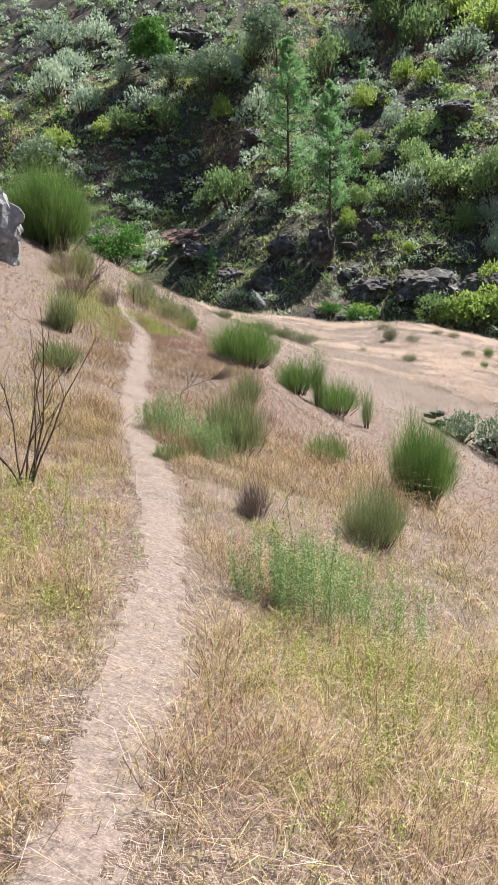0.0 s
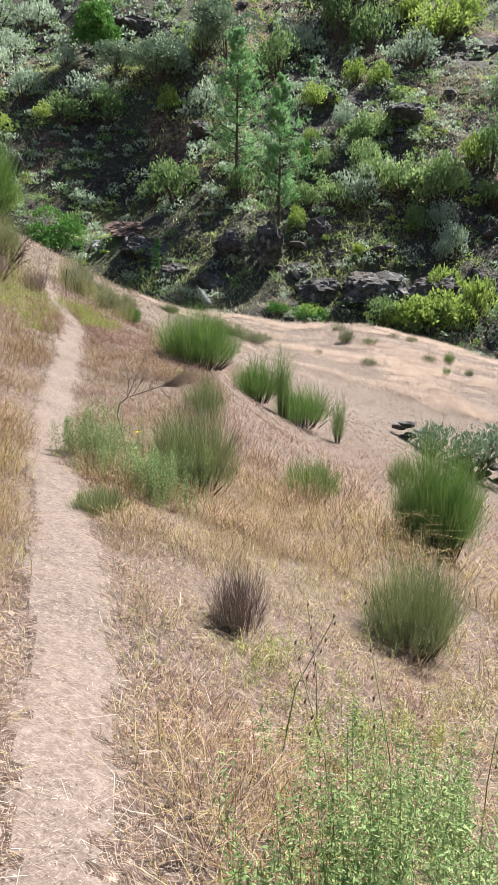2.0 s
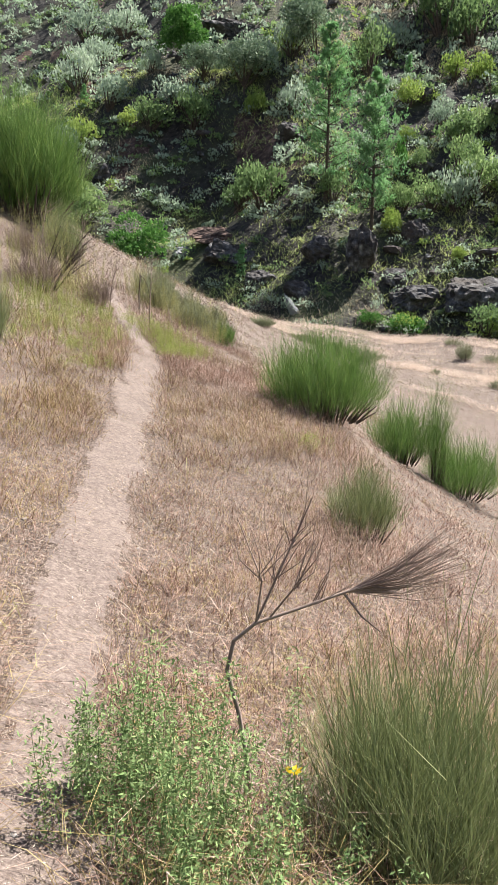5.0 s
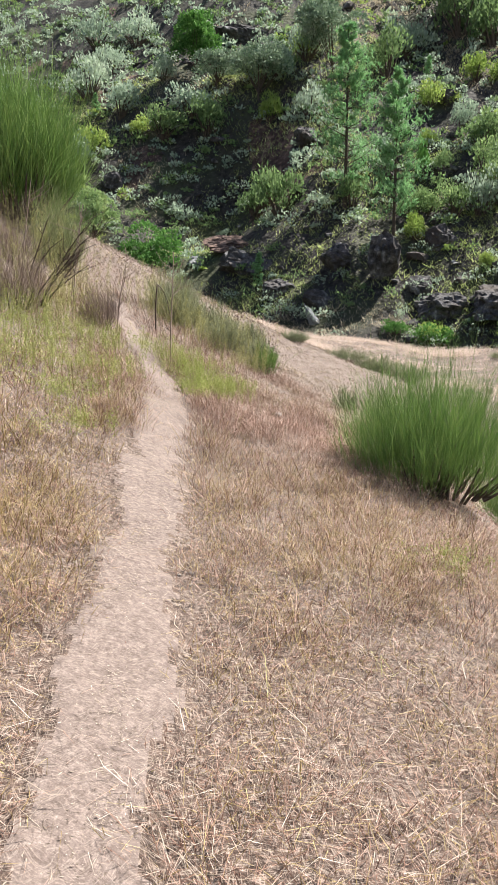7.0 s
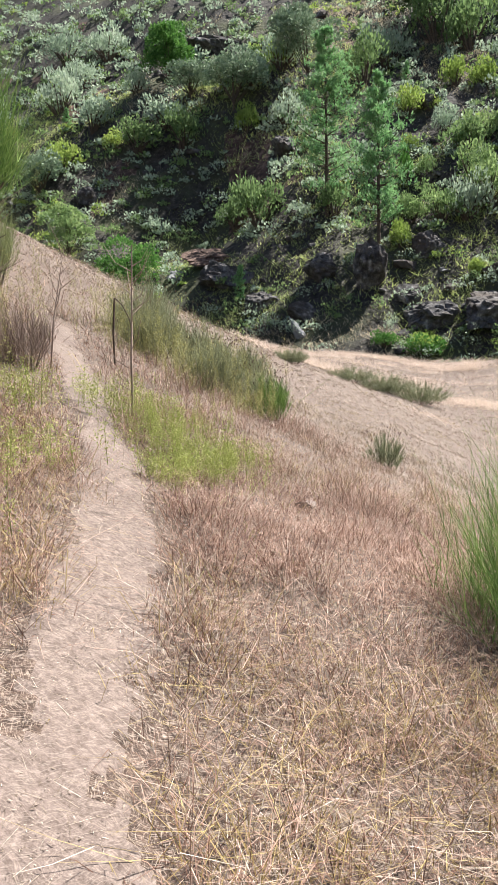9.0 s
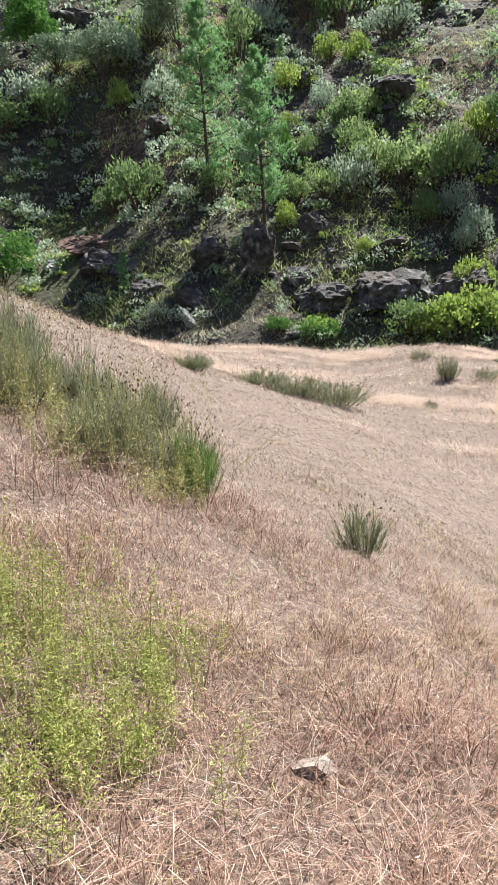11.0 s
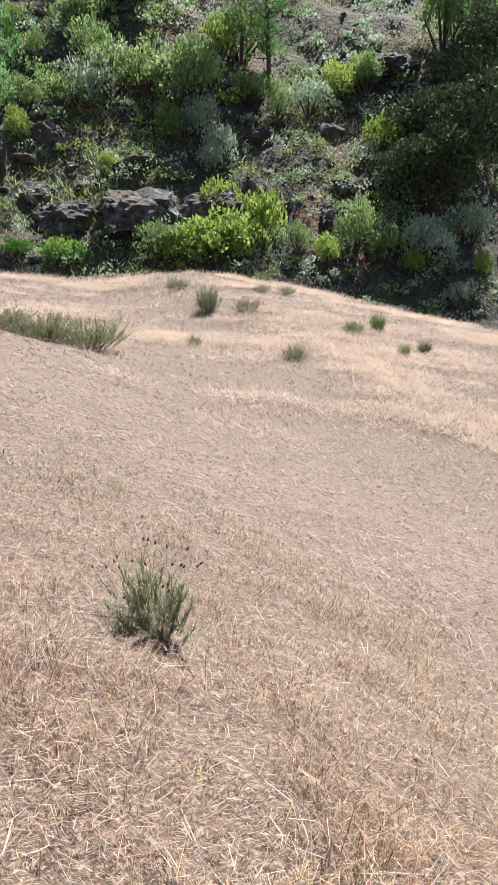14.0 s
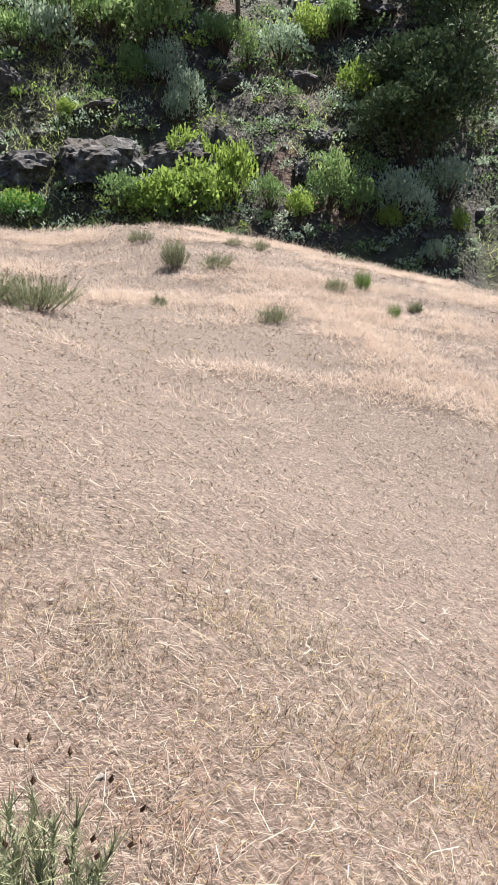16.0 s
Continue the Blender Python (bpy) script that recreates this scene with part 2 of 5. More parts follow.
def spline(knots, x):
    """Weights of smooth interpolation between knots."""
    n = len(knots)
    x = np.clip(x, knots[0], knots[-1])
    i = np.clip(np.searchsorted(knots, x, "right") - 1, 0, n - 2)
    h = knots[i + 1] - knots[i]
    s = (x - knots[i]) / h
    slope = np.zeros((n, n))
    for k in range(n):
        near = [(a, b) for a, b in ((k - 1, k), (k, k + 1)) if a >= 0 and b < n]
        for a, b in near:
            w = 1.0 / len(near) / (knots[b] - knots[a])
            slope[k, a] -= w
            slope[k, b] += w
    out = np.zeros((len(x), n))
    r = np.arange(len(x))
    out[r, i] += 2 * s**3 - 3 * s**2 + 1
    out[r, i + 1] += -2 * s**3 + 3 * s**2
    return out + ((s**3 - 2 * s**2 + s) * h)[:, None] * slope[i] + ((s**3 - s**2) * h)[:, None] * slope[i + 1]


def lattice(ix, iy, seed):
    v = np.sin(ix * 127.1 + iy * 311.7 + seed * 74.7) * 43758.5453
    return v - np.floor(v)


def ripple(x, y, size, seed=0):
    """Smooth noise from -1 to 1 with bumps about size metres wide."""
    x, y = x / size, y / size
    ix, iy = np.floor(x), np.floor(y)
    fx, fy = x - ix, y - iy
    fx, fy = fx * fx * (3 - 2 * fx), fy * fy * (3 - 2 * fy)
    a = lattice(ix, iy, seed) * (1 - fx) + lattice(ix + 1, iy, seed) * fx
    b = lattice(ix, iy + 1, seed) * (1 - fx) + lattice(ix + 1, iy + 1, seed) * fx
    return 2 * (a * (1 - fy) + b * fy) - 1


def smooth(a, b, x):
    s = np.clip((x - a) / (b - a), 0, 1)
    return s * s * (3 - 2 * s)


def brow(x):
    """How far ahead the meadow reaches before it drops to the stream."""
    return np.interp(x, [-40, -9, -4, 5, 12, 17, 22, 60], [44, 44, 45, 44.5, 43.5, 40, 33, 10])


def slope_foot(x):
    return np.where(x > 0, 82 - 0.12 * x, 82 - 0.3 * x)


def land(x, y):
    """Height of the ground at arrays x, y."""
    x, y = np.asarray(x, float), np.asarray(y, float)
    near = np.einsum("ij,jk,ik->i", spline(LAND_Y, y), LAND_Z, spline(LAND_X, x))
    near = near + np.where(x < -9, (-9 - x) * 0.42, 0) - np.where(x > 20, (np.minimum(x, 70) - 20) * 0.3, 0)
    near = near + np.where(y < -6, (-6 - y) * 0.1, 0)
    near = near + 0.035 * ripple(x, y, 0.9, 1) + 0.02 * ripple(x, y, 0.35, 2)
    far_y = slope_foot(x)
    up = np.clip(y - far_y, -20, 190)
    hill = 5 + 0.84 * up + 2.2 * ripple(x, y, 17, 3) + 1.1 * ripple(x, y, 7, 4) + 0.55 * ripple(x, y, 3.1, 5) + 0.25 * ripple(x, y, 1.4, 6)
    hill = hill - 5.0 * np.exp(-((x + 15) / 6) ** 2 - ((y - 101) / 7) ** 2) - 3.5 * np.exp(-((x - 9) / 5) ** 2 - ((y - 121) / 6) ** 2)
    step = (hill + 1.6 * ripple(x, y, 9, 8) + 0.12 * x) / 3.4
    hill = 0.86 * hill + 0.14 * 3.4 * (np.floor(step) + smooth(0.35, 0.95, step - np.floor(step))) - 0.14 * (1.6 * ripple(x, y, 9, 8) + 0.12 * x)
    hill = hill + 0.3 * np.maximum(np.abs(x) - 60, 0) * smooth(60, 200, np.abs(x))
    drop = smooth(0, 7.5, y - brow(x))
    low = np.minimum(near, 3) * (1 - drop) + (-8.0) * drop
    t = smooth(60, 66, y - 0.0 * x)
    return np.where(y > 60, np.maximum(low, hill * t + low * (1 - t)), np.where(y > brow(x), low + np.maximum(near - 3, 0) * (1 - drop), near))


def spot(x, y, lift=0.0):
    return Vector((x, y, float(land([x], [y])[0]) + lift))


# the trodden line
PATH_X = np.array([-0.2, -0.56, -0.62, -0.86, -1.12, -1.68, -2.16, -2.44, -2.72, -2.97, -3.12, -3.36, -3.75, -4.3, -5.1])
PATH_Y = np.array([-6.0, 1.2, 3.0, 4.8, 6.0, 8.0, 9.9, 11.4, 13.1, 14.4, 15.6, 17.0, 17.9, 19.2, 21.0])


def path_x(y):
    return np.interp(y, PATH_Y, PATH_X)


# ---------------------------------------------------------------- mesh helpers
def raw_mesh(name, verts, faces, mat, smooth_faces=False):
    """One mesh from arrays: verts (n,3), faces (m,k)."""
    me = bpy.data.meshes.new(name)
    verts, faces = np.asarray(verts, np.float32), np.asarray(faces, np.int32)
    k = faces.shape[1]
    me.vertices.add(len(verts))
    me.vertices.foreach_set("co", verts.ravel())
    me.loops.add(faces.size)
    me.loops.foreach_set("vertex_index", faces.ravel())
    me.polygons.add(len(faces))
    me.polygons.foreach_set("loop_start", np.arange(0, faces.size, k, dtype=np.int32))
    me.polygons.foreach_set("loop_total", np.full(len(faces), k, np.int32))
    me.polygons.foreach_set("use_smooth", np.full(len(faces), smooth_faces))
    me.materials.append(mat)
    me.update(calc_edges=True)
    return me


def thing(name, m, label, category, group="", kind=""):
    """An empty at the base of a thing, to hold its parts."""
    ob = new(name)
    ob.empty_display_size = 0.1
    ob.matrix_basis = m
    return tagged(ob, label, category, group, kind)


def part(name, me, parent, label="", kind=""):
    ob = new(name, me)
    ob.parent = parent
    return tagged(ob, label, kind=kind)


def blades(base, top, width, bend=None, seg=2):
    """Thin tapering strips from base to top (n,3) arrays: verts and triangles."""
    n = len(base)
    rng = np.random.default_rng(n)
    d = top - base
    side = np.stack([-d[:, 1], d[:, 0], 0 * d[:, 0]], 1)
    a = rng.uniform(0, 2 * np.pi, n)
    side = side + 0.6 * np.linalg.norm(d, axis=1)[:, None] * np.stack([np.cos(a), np.sin(a), 0 * a], 1)
    side = side / np.maximum(np.linalg.norm(side, axis=1), 1e-6)[:, None] * (np.broadcast_to(width, n) / 2)[:, None]
    if seg == 1:
        v = np.stack([base - side, base + side, top], 1)
        f = np.arange(3 * n).reshape(n, 3)
        return v.reshape(-1, 3), f
    mid = base + 0.55 * d + (bend if bend is not None else 0)
    v = np.stack([base - side, base + side, mid - side * 0.8, mid + side * 0.8, top], 1)
    k = 5 * np.arange(n)[:, None]
    f = np.stack([k + [0, 1, 3], k + [0, 3, 2], k + [2, 3, 4]], 1).reshape(-1, 3)
    return v.reshape(-1, 3), f


def join(parts):
    vs, fs, o = [], [], 0
    for v, f in parts:
        vs.append(v)
        fs.append(f + o)
        o += len(v)
    return np.concatenate(vs), np.concatenate(fs)


def leaves(pos, size, rng, out=None, aspect=0.55):
    """Diamond leaves with a fold, at pos (n,3): verts and triangles. out: directions that they lean to."""
    n = len(pos)
    d = rng.normal(size=(n, 3))
    if out is not None:
        d = d * 0.7 + out
    d /= np.maximum(np.linalg.norm(d, axis=1), 1e-6)[:, None]
    e = np.cross(d, rng.normal(size=(n, 3)))
    e /= np.maximum(np.linalg.norm(e, axis=1), 1e-6)[:, None]
    s = np.broadcast_to(size, n)[:, None]
    v = np.stack([pos - d * s * 0.5, pos + e * s * aspect * 0.5, pos + d * s * 0.5, pos - e * s * aspect * 0.5], 1).reshape(-1, 3)
    k = 4 * np.arange(n)[:, None]
    return v, np.stack([k + [0, 1, 2], k + [0, 2, 3]], 1).reshape(-1, 3)


def tubes(a, b, ra, rb, sides=4):
    """Tapered rods from a to b (n,3)."""
    a, b = np.atleast_2d(a), np.atleast_2d(b)
    n = len(a)
    d = b - a
    d = d / np.maximum(np.linalg.norm(d, axis=1), 1e-6)[:, None]
    ref = np.where(np.abs(d[:, 2:3]) < 0.9, [[0, 0, 1.0]], [[1.0, 0, 0]])
    u = np.cross(d, ref)
    u /= np.linalg.norm(u, axis=1)[:, None]
    w = np.cross(d, u)
    ang = np.arange(sides) * 2 * np.pi / sides
    ring = np.cos(ang)[None, :, None] * u[:, None] + np.sin(ang)[None, :, None] * w[:, None]
    ra, rb = np.broadcast_to(ra, n)[:, None, None], np.broadcast_to(rb, n)[:, None, None]
    v = np.concatenate([a[:, None] + ring * ra, b[:, None] + ring * rb], 1)
    k = np.arange(n)[:, None, None] * 2 * sides
    i = np.arange(sides)
    j = (i + 1) % sides
    f = np.concatenate([np.stack([i, j, j + sides], 1), np.stack([i, j + sides, i + sides], 1)])[None] + k
    return v.reshape(-1, 3), f.reshape(-1, 3)


def limb(points, r0, r1, sides=5):
    """One bent tapering branch through points."""
    p = np.asarray(points, float)
    r = np.linspace(r0, r1, len(p))
    return tubes(p[:-1], p[1:], r[:-1], r[1:], sides)


# ---------------------------------------------------------------- ground
def graded(stops):
    """Coordinates with a spacing for each stretch: (start, end, step)."""
    return np.unique(np.concatenate([np.arange(a, b, s) for a, b, s in stops] + [[stops[-1][1]]]).round(3))


gx = graded([(-420, -120, 50), (-120, -60, 6), (-60, -14, 1.1), (-14, -7, 0.4), (-7, 12, 0.2), (12, 24, 0.45), (24, 70, 1.1), (70, 120, 5), (120, 420, 50)])
gy = graded([(-300, -30, 45), (-30, -4, 2), (-4, 30, 0.2), (30, 50, 0.3), (50, 66, 1.0), (66, 135, 1.0), (135, 180, 3), (180, 600, 60)])
GX, GY = np.meshgrid(gx, gy)
gz = land(GX.ravel(), GY.ravel())
nx_, ny_ = len(gx), len(gy)
q = (np.arange(ny_ - 1)[:, None] * nx_ + np.arange(nx_ - 1)).ravel()
gfaces = np.stack([q, q + 1, q + 1 + nx_, q + nx_], 1)
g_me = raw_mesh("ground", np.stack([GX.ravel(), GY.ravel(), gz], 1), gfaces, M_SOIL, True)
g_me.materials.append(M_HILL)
g_me.materials.append(M_RED)
fc = np.stack([GX.ravel(), GY.ravel()], 1)[gfaces].mean(1)
patch = (ripple(fc[:, 0], fc[:, 1], 9, 11) + 0.5 * ripple(fc[:, 0], fc[:, 1], 3, 12)) > 0.85
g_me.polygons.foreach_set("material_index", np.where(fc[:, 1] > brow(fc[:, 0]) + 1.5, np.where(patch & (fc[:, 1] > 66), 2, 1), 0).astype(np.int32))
ground = tagged(new("ground", g_me), "dry sunburnt meadow slope and steep scrub hillside across a gully", "ground", kind="structure")

# footpath: worn earth that frays out into the sward on both sides
py = np.arange(-3.0, 20.8, 0.05)
NC = 25
cols = np.linspace(-1, 1, NC)
pxs = path_x(py)
pxs = np.convolve(np.pad(pxs, 20, "edge"), np.ones(41) / 41, "valid")
PYY = np.repeat(py[:, None], NC, 1)
PXX = pxs[:, None] + cols[None] * 0.42
fx, fy = PXX.ravel(), PYY.ravel()
worn = np.tile(np.abs(cols) * 0.42, len(py)) + 0.05 * ripple(fx, fy, 0.6, 21) + 0.045 * ripple(fx, fy, 0.2, 22) + 0.03 * ripple(fx, fy, 0.09, 23)
pz = land(fx, fy) + 0.022 - 0.045 * smooth(0.14, 0.30, worn) + 0.006 * ripple(fx, fy, 0.13, 24) + 0.004 * ripple(fx, fy, 0.06, 25)
q = (np.arange(len(py) - 1)[:, None] * NC + np.arange(NC - 1)).ravel()
p_faces = np.stack([q, q + 1, q + 1 + NC, q + NC], 1)
p_me = raw_mesh("footpath", np.stack([fx, fy, pz], 1), p_faces, M_PATH, True)
p_me.materials.append(M_SOIL)
p_me.polygons.foreach_set("material_index", (worn[p_faces].mean(1) + 0.06 * lattice(q, q * 0, 7) > 0.19).astype(np.int32))
tagged(new("footpath", p_me), "narrow trodden footpath of pale pinkish earth and straw", "path", kind="structure")


# ---------------------------------------------------------------- meadow grass
rng = np.random.default_rng(7)


def scatter(n, x0, x1, y0, y1):
    return rng.uniform(x0, x1, n), rng.uniform(y0, y1, n)


def thin_out(x, y, keep):
    k = rng.uniform(size=len(x)) < keep
    return x[k], y[k]


EYES_Y = np.arange(-0.5, 20, 0.5)
EYES_X = np.interp(EYES_Y, [0, 7.5, 12, 16, 20], [0, -1.25, -2.2, -2.7, -1.6])
EYES_WAY = np.interp(EYES_Y, [0, 15, 16.5, 17.5], [-0.05, -0.05, 0.15, 0.4])


def eye_gap(x, y):
    """Rough distance from which a place is passed by someone who walks the line and looks ahead."""
    d = np.full(len(x), 1e9)
    for ex, ey, way in zip(EYES_X, EYES_Y, EYES_WAY):
        r, ahead = np.hypot(x - ex, y - ey), y - ey
        seen = (ahead > 1.5) & (np.abs(x - ex - way * ahead) < 0.45 * ahead + 0.3)
        d = np.minimum(d, np.where(seen, r, r + 7))
    return d


def off_path(x, y):
    """0 on the trodden line, 1 well away from it."""
    return np.where(y < 21, smooth(0.08, 0.32, np.abs(x - path_x(y)) + 0.07 * ripple(x, y, 0.5, 31) + 0.05 * ripple(x, y, 0.17, 32)), 1)


def patchy(x, y, size, seed, lo, hi):
    return smooth(lo, hi, ripple(x, y, size, seed) + 0.5 * ripple(x, y, size * 0.37, seed + 1))


def sward(name, x, y, height, lean, width, mat, label, spread=0.10, tuft=5, category="grass", sink=0.02, droop=0.25, seg=2):
    """Loose tufts of blades at x, y."""
    n = len(x)
    x, y = np.repeat(x, tuft), np.repeat(y, tuft)
    h = np.repeat(height, tuft) * rng.uniform(0.55, 1.15, n * tuft)
    x = x + rng.normal(0, spread, n * tuft) * 0.5
    y = y + rng.normal(0, spread, n * tuft) * 0.5
    a = rng.uniform(0, 2 * np.pi, n * tuft)
    l = rng.uniform(0.3, 1.5, n * tuft) * np.broadcast_to(lean, n * tuft) * h
    base = np.stack([x, y, land(x, y) - sink], 1)
    top = base + np.stack([np.cos(a) * l, np.sin(a) * l, h * rng.uniform(0.08, 0.95, n * tuft)], 1)
    bend = np.stack([-np.cos(a) * l * droop + rng.normal(0, 0.24, n * tuft) * h, -np.sin(a) * l * droop + rng.normal(0, 0.24, n * tuft) * h, h * rng.uniform(0.1, 0.4, n * tuft)], 1)
    w = np.broadcast_to(width, n) if np.ndim(width) else np.full(n, width)
    v, f = blades(base, top, np.repeat(w, tuft) * rng.uniform(0.7, 1.3, n * tuft), bend, seg)
    return tagged(new(name, raw_mesh(name, v, f, mat)), label, category, kind="stuff")


def blade_width(x, y, near=0.0045, grow=0.0006):
    return near + grow * np.clip(eye_gap(x, y) - 1.5, 0, 40)


def crumbs(name, x, y, lift, size, mat, label, category="grass", flat=0.0):
    """Seeds, husks and broken bits of dry grass: small curled scraps at heights lift over the soil."""
    n = len(x)
    d = rng.normal(size=(n, 3)) * [1, 1, 1 - flat]
    d /= np.linalg.norm(d, axis=1)[:, None]
    e_ = np.cross(d, rng.normal(size=(n, 3)) * [1 - flat, 1 - flat, 1] + [0, 0, 3 * flat])
    e_ /= np.maximum(np.linalg.norm(e_, axis=1), 1e-6)[:, None]
    p = np.stack([x, y, land(x, y) + lift], 1)
    s_ = (size * rng.uniform(0.5, 1.6, n))[:, None]
    v = np.stack([p - d * s_ * 1.3, p + d * s_ * 1.3, p + e_ * s_ * 0.5], 1).reshape(-1, 3)
    return tagged(new(name, raw_mesh(name, v, np.arange(3 * n).reshape(n, 3), mat)), label, category, kind="stuff")


# ---------------------------------------------------------------- meadow plants
def broom_meshes(seed, r, h, n, mat, upright=0.6, thick=0.007, sprigs=9, wood=M_BARK, short=1.0, wild=0.33, loose=0.15):
    """Woody stems fanning from one foot, and the upright green switches that grow on them."""
    g = np.random.default_rng(seed)
    a = g.uniform(0, 2 * np.pi, n)
    rad = np.sqrt(g.uniform(0, 1, n))
    foot = np.stack([np.cos(a) * rad * r * 0.42, np.sin(a) * rad * r * 0.42, np.full(n, -0.05)], 1)
    tip_h = h * np.sqrt(np.maximum(1 - 0.8 * rad ** 2.4, 0.1)) * g.uniform(0.55, 1.1, n)
    tip = np.stack([np.cos(a) * rad * r * 0.92, np.sin(a) * rad * r * 0.92, tip_h * 0.78], 1)
    c = g.integers(0, 9, n)
    shift = np.stack([g.normal(0, loose * r, 9), g.normal(0, loose * r, 9), np.zeros(9)], 1)
    foot, tip = foot + shift[c] * 0.8, (tip + shift[c]) * np.stack([np.ones(9), np.ones(9), g.uniform(0.62, 1.12, 9)], 1)[c]
    k = max(6, n // 9)
    wv, wf = tubes(foot[:k], foot[:k] + (tip[:k] - foot[:k]) * 0.6, 0.012 * h, 0.004 * h, 4)
    s = g.uniform(0.10, 1.0, (n, sprigs)) ** 0.62
    base = foot[:, None] + (tip - foot)[:, None] * s[..., None]
    d = (tip - foot) / np.linalg.norm(tip - foot, axis=1)[:, None]
    way = d[:, None] * (1 - upright) * g.uniform(0.6, 1.6, (n, 1, 1)) + np.array([0, 0, 1.0]) * upright + g.normal(0, wild, (n, sprigs, 3))
    l = short * h * g.uniform(0.10, 0.36, (n, sprigs, 1)) * np.where(g.uniform(size=(n, sprigs, 1)) < 0.06, 1.5, 1.0)
    top = base + way * l
    fv, ff = blades(base.reshape(-1, 3), top.reshape(-1, 3), thick * g.uniform(0.6, 1.3, n * sprigs), seg=1)
    return raw_mesh("woody_base", wv, wf, wood), raw_mesh("foliage", fv, ff, mat)


def broom(x, y, r, h, label, seed, mat=M_BROOM, n=260, name="broom_bush", group="broom bushes", upright=0.6, thick=0.008, category="bush", sprigs=16):
    ob = thing(name, Matrix.Translation(spot(x, y)), label, category, group)
    s, f = broom_meshes(seed, r, h, int(n * 1.9), mat, upright, thick * 0.36, int(sprigs * 1.15))
    part("woody_base", s, ob, "dark woody stems", "stuff")
    part("foliage", f, ob)
    return ob


def heads_mesh(pos, way, length, width):
    """Spindle-shaped dry flower heads, one on each stalk."""
    n = len(pos)
    u = np.cross(way, [[0.3, 0.9, 0.2]])
    u /= np.linalg.norm(u, axis=1)[:, None]
    w = np.cross(way, u)
    c = pos + way * length * 0.45
    v = np.stack([pos, c + u * width, c + w * width, c - u * width, c - w * width, pos + way * length], 1).reshape(-1, 3)
    k = 6 * np.arange(n)[:, None, None]
    f = np.array([[0, 2, 1], [0, 3, 2], [0, 4, 3], [0, 1, 4], [5, 1, 2], [5, 2, 3], [5, 3, 4], [5, 4, 1]])[None] + k
    return v, f.reshape(-1, 3)


def lavender(x, y, r, h, label, seed, heads=50, n=130, mat=M_LAV, long=1.0):
    ob = thing("lavender_bush", Matrix.Translation(spot(x, y)) @ Matrix.Diagonal((long, 1, 1, 1)), label, "bush", "lavender bushes")
    s, f = broom_meshes(seed, r, h, n, mat, 0.4, 0.008 if y > 30 else 0.0042, 40 if y > 30 else 90, short=0.34, wild=0.6, loose=0.12)
    part("woody_base", s, ob, kind="stuff")
    part("foliage", f, ob)
    g = np.random.default_rng(seed + 500)
    if heads:
        a, q_ = g.uniform(0, 2 * np.pi, heads), np.sqrt(g.uniform(0, 1, heads))
        foot = np.stack([np.cos(a) * q_ * r * 0.7, np.sin(a) * q_ * r * 0.7, h * (0.75 - 0.3 * q_)], 1)
        way = np.stack([np.cos(a) * q_ * 0.5, np.sin(a) * q_ * 0.5, np.ones(heads)], 1) + g.normal(0, 0.1, (heads, 3))
        way /= np.linalg.norm(way, axis=1)[:, None]
        l = g.uniform(0.12, 0.4, heads)[:, None] * h
        sv, sf = blades(foot, foot + way * l, 0.004)
        part("stalkwork", raw_mesh("stalkwork", sv, sf, M_LAV), ob, kind="stuff")
        hv, hf = heads_mesh(foot + way * l, way, 0.026, 0.006)
        part("dried_bloom", raw_mesh("dried_bloom", hv, hf, M_HEAD), ob, "dark brown dried flower heads", "stuff")
    return ob


GREEN_BROOM = "bright green broom bush with upright switches in dry grass"
# beside and below the footpath
broom(-1.03, 16.35, 0.80, 1.22, GREEN_BROOM, 1, n=420, thick=0.009)
broom(0.05, 17.6, 0.50, 1.00, "smaller green broom bush growing against a larger one", 2, n=240)
broom(0.95, 17.9, 0.66, 0.95, "low spreading green broom with one tall spire", 3, n=260)
broom(0.62, 17.7, 0.16, 2.0, "tall narrow green broom spire above a low bush", 31, n=45, upright=0.8)
broom(1.75, 17.6, 0.14, 1.25, "narrow green broom spire above a low bush", 32, n=30, upright=0.8)
broom(0.47, 10.75, 0.36, 0.52, "small rounded green broom clump in golden grass", 4, n=170, thick=0.007)
broom(1.82, 10.4, 0.50, 1.42, "tall blue-green broom bush on the grassy slope", 5, M_BROOM, n=330)
broom(0.80, 7.25, 0.36, 0.72, "fine grey-green broom bush fading into dry grass", 6, M_BROOM_D, n=220, thick=0.006)
broom(2.55, 15.4, 0.26, 0.60, "small yellowish broom tuft in dry grass", 7, M_BROOM_D, n=90)
broom(-0.72, 9.25, 0.42, 0.90, "dark grey-green broom leaning over the footpath side", 8, M_BROOM_D, n=210, upright=0.4, thick=0.009)
broom(-1.28, 7.55, 0.20, 0.22, "low green weeds under a broom bush", 11, M_BROOM_D, n=110)
broom(-0.79, 12.55, 0.30, 0.60, "pale olive broom tuft in red-brown grass", 12, M_BROOM_D, n=150, thick=0.006)
broom(-0.60, 9.55, 0.26, 0.46, "olive broom tuft in dry grass", 13, M_BROOM_D, n=30, thick=0.006)
broom(-3.46, 11.0, 0.38, 0.52, "rounded grey-green broom bush above the footpath", 15, M_BROOM_D, n=190)
broom(-4.3, 13.9, 0.3, 0.8, "olive green broom bush above the footpath", 16, M_BROOM_D, n=190)
broom(-7.0, 22.3, 1.15, 2.6, "large old broom bush with green top and bare stems", 17, M_BROOM, n=700, thick=0.03, upright=0.4, sprigs=13)
broom(-5.75, 20.9, 0.45, 1.2, "olive broom bush beside the bend of the footpath", 18, M_BROOM_D, n=170)
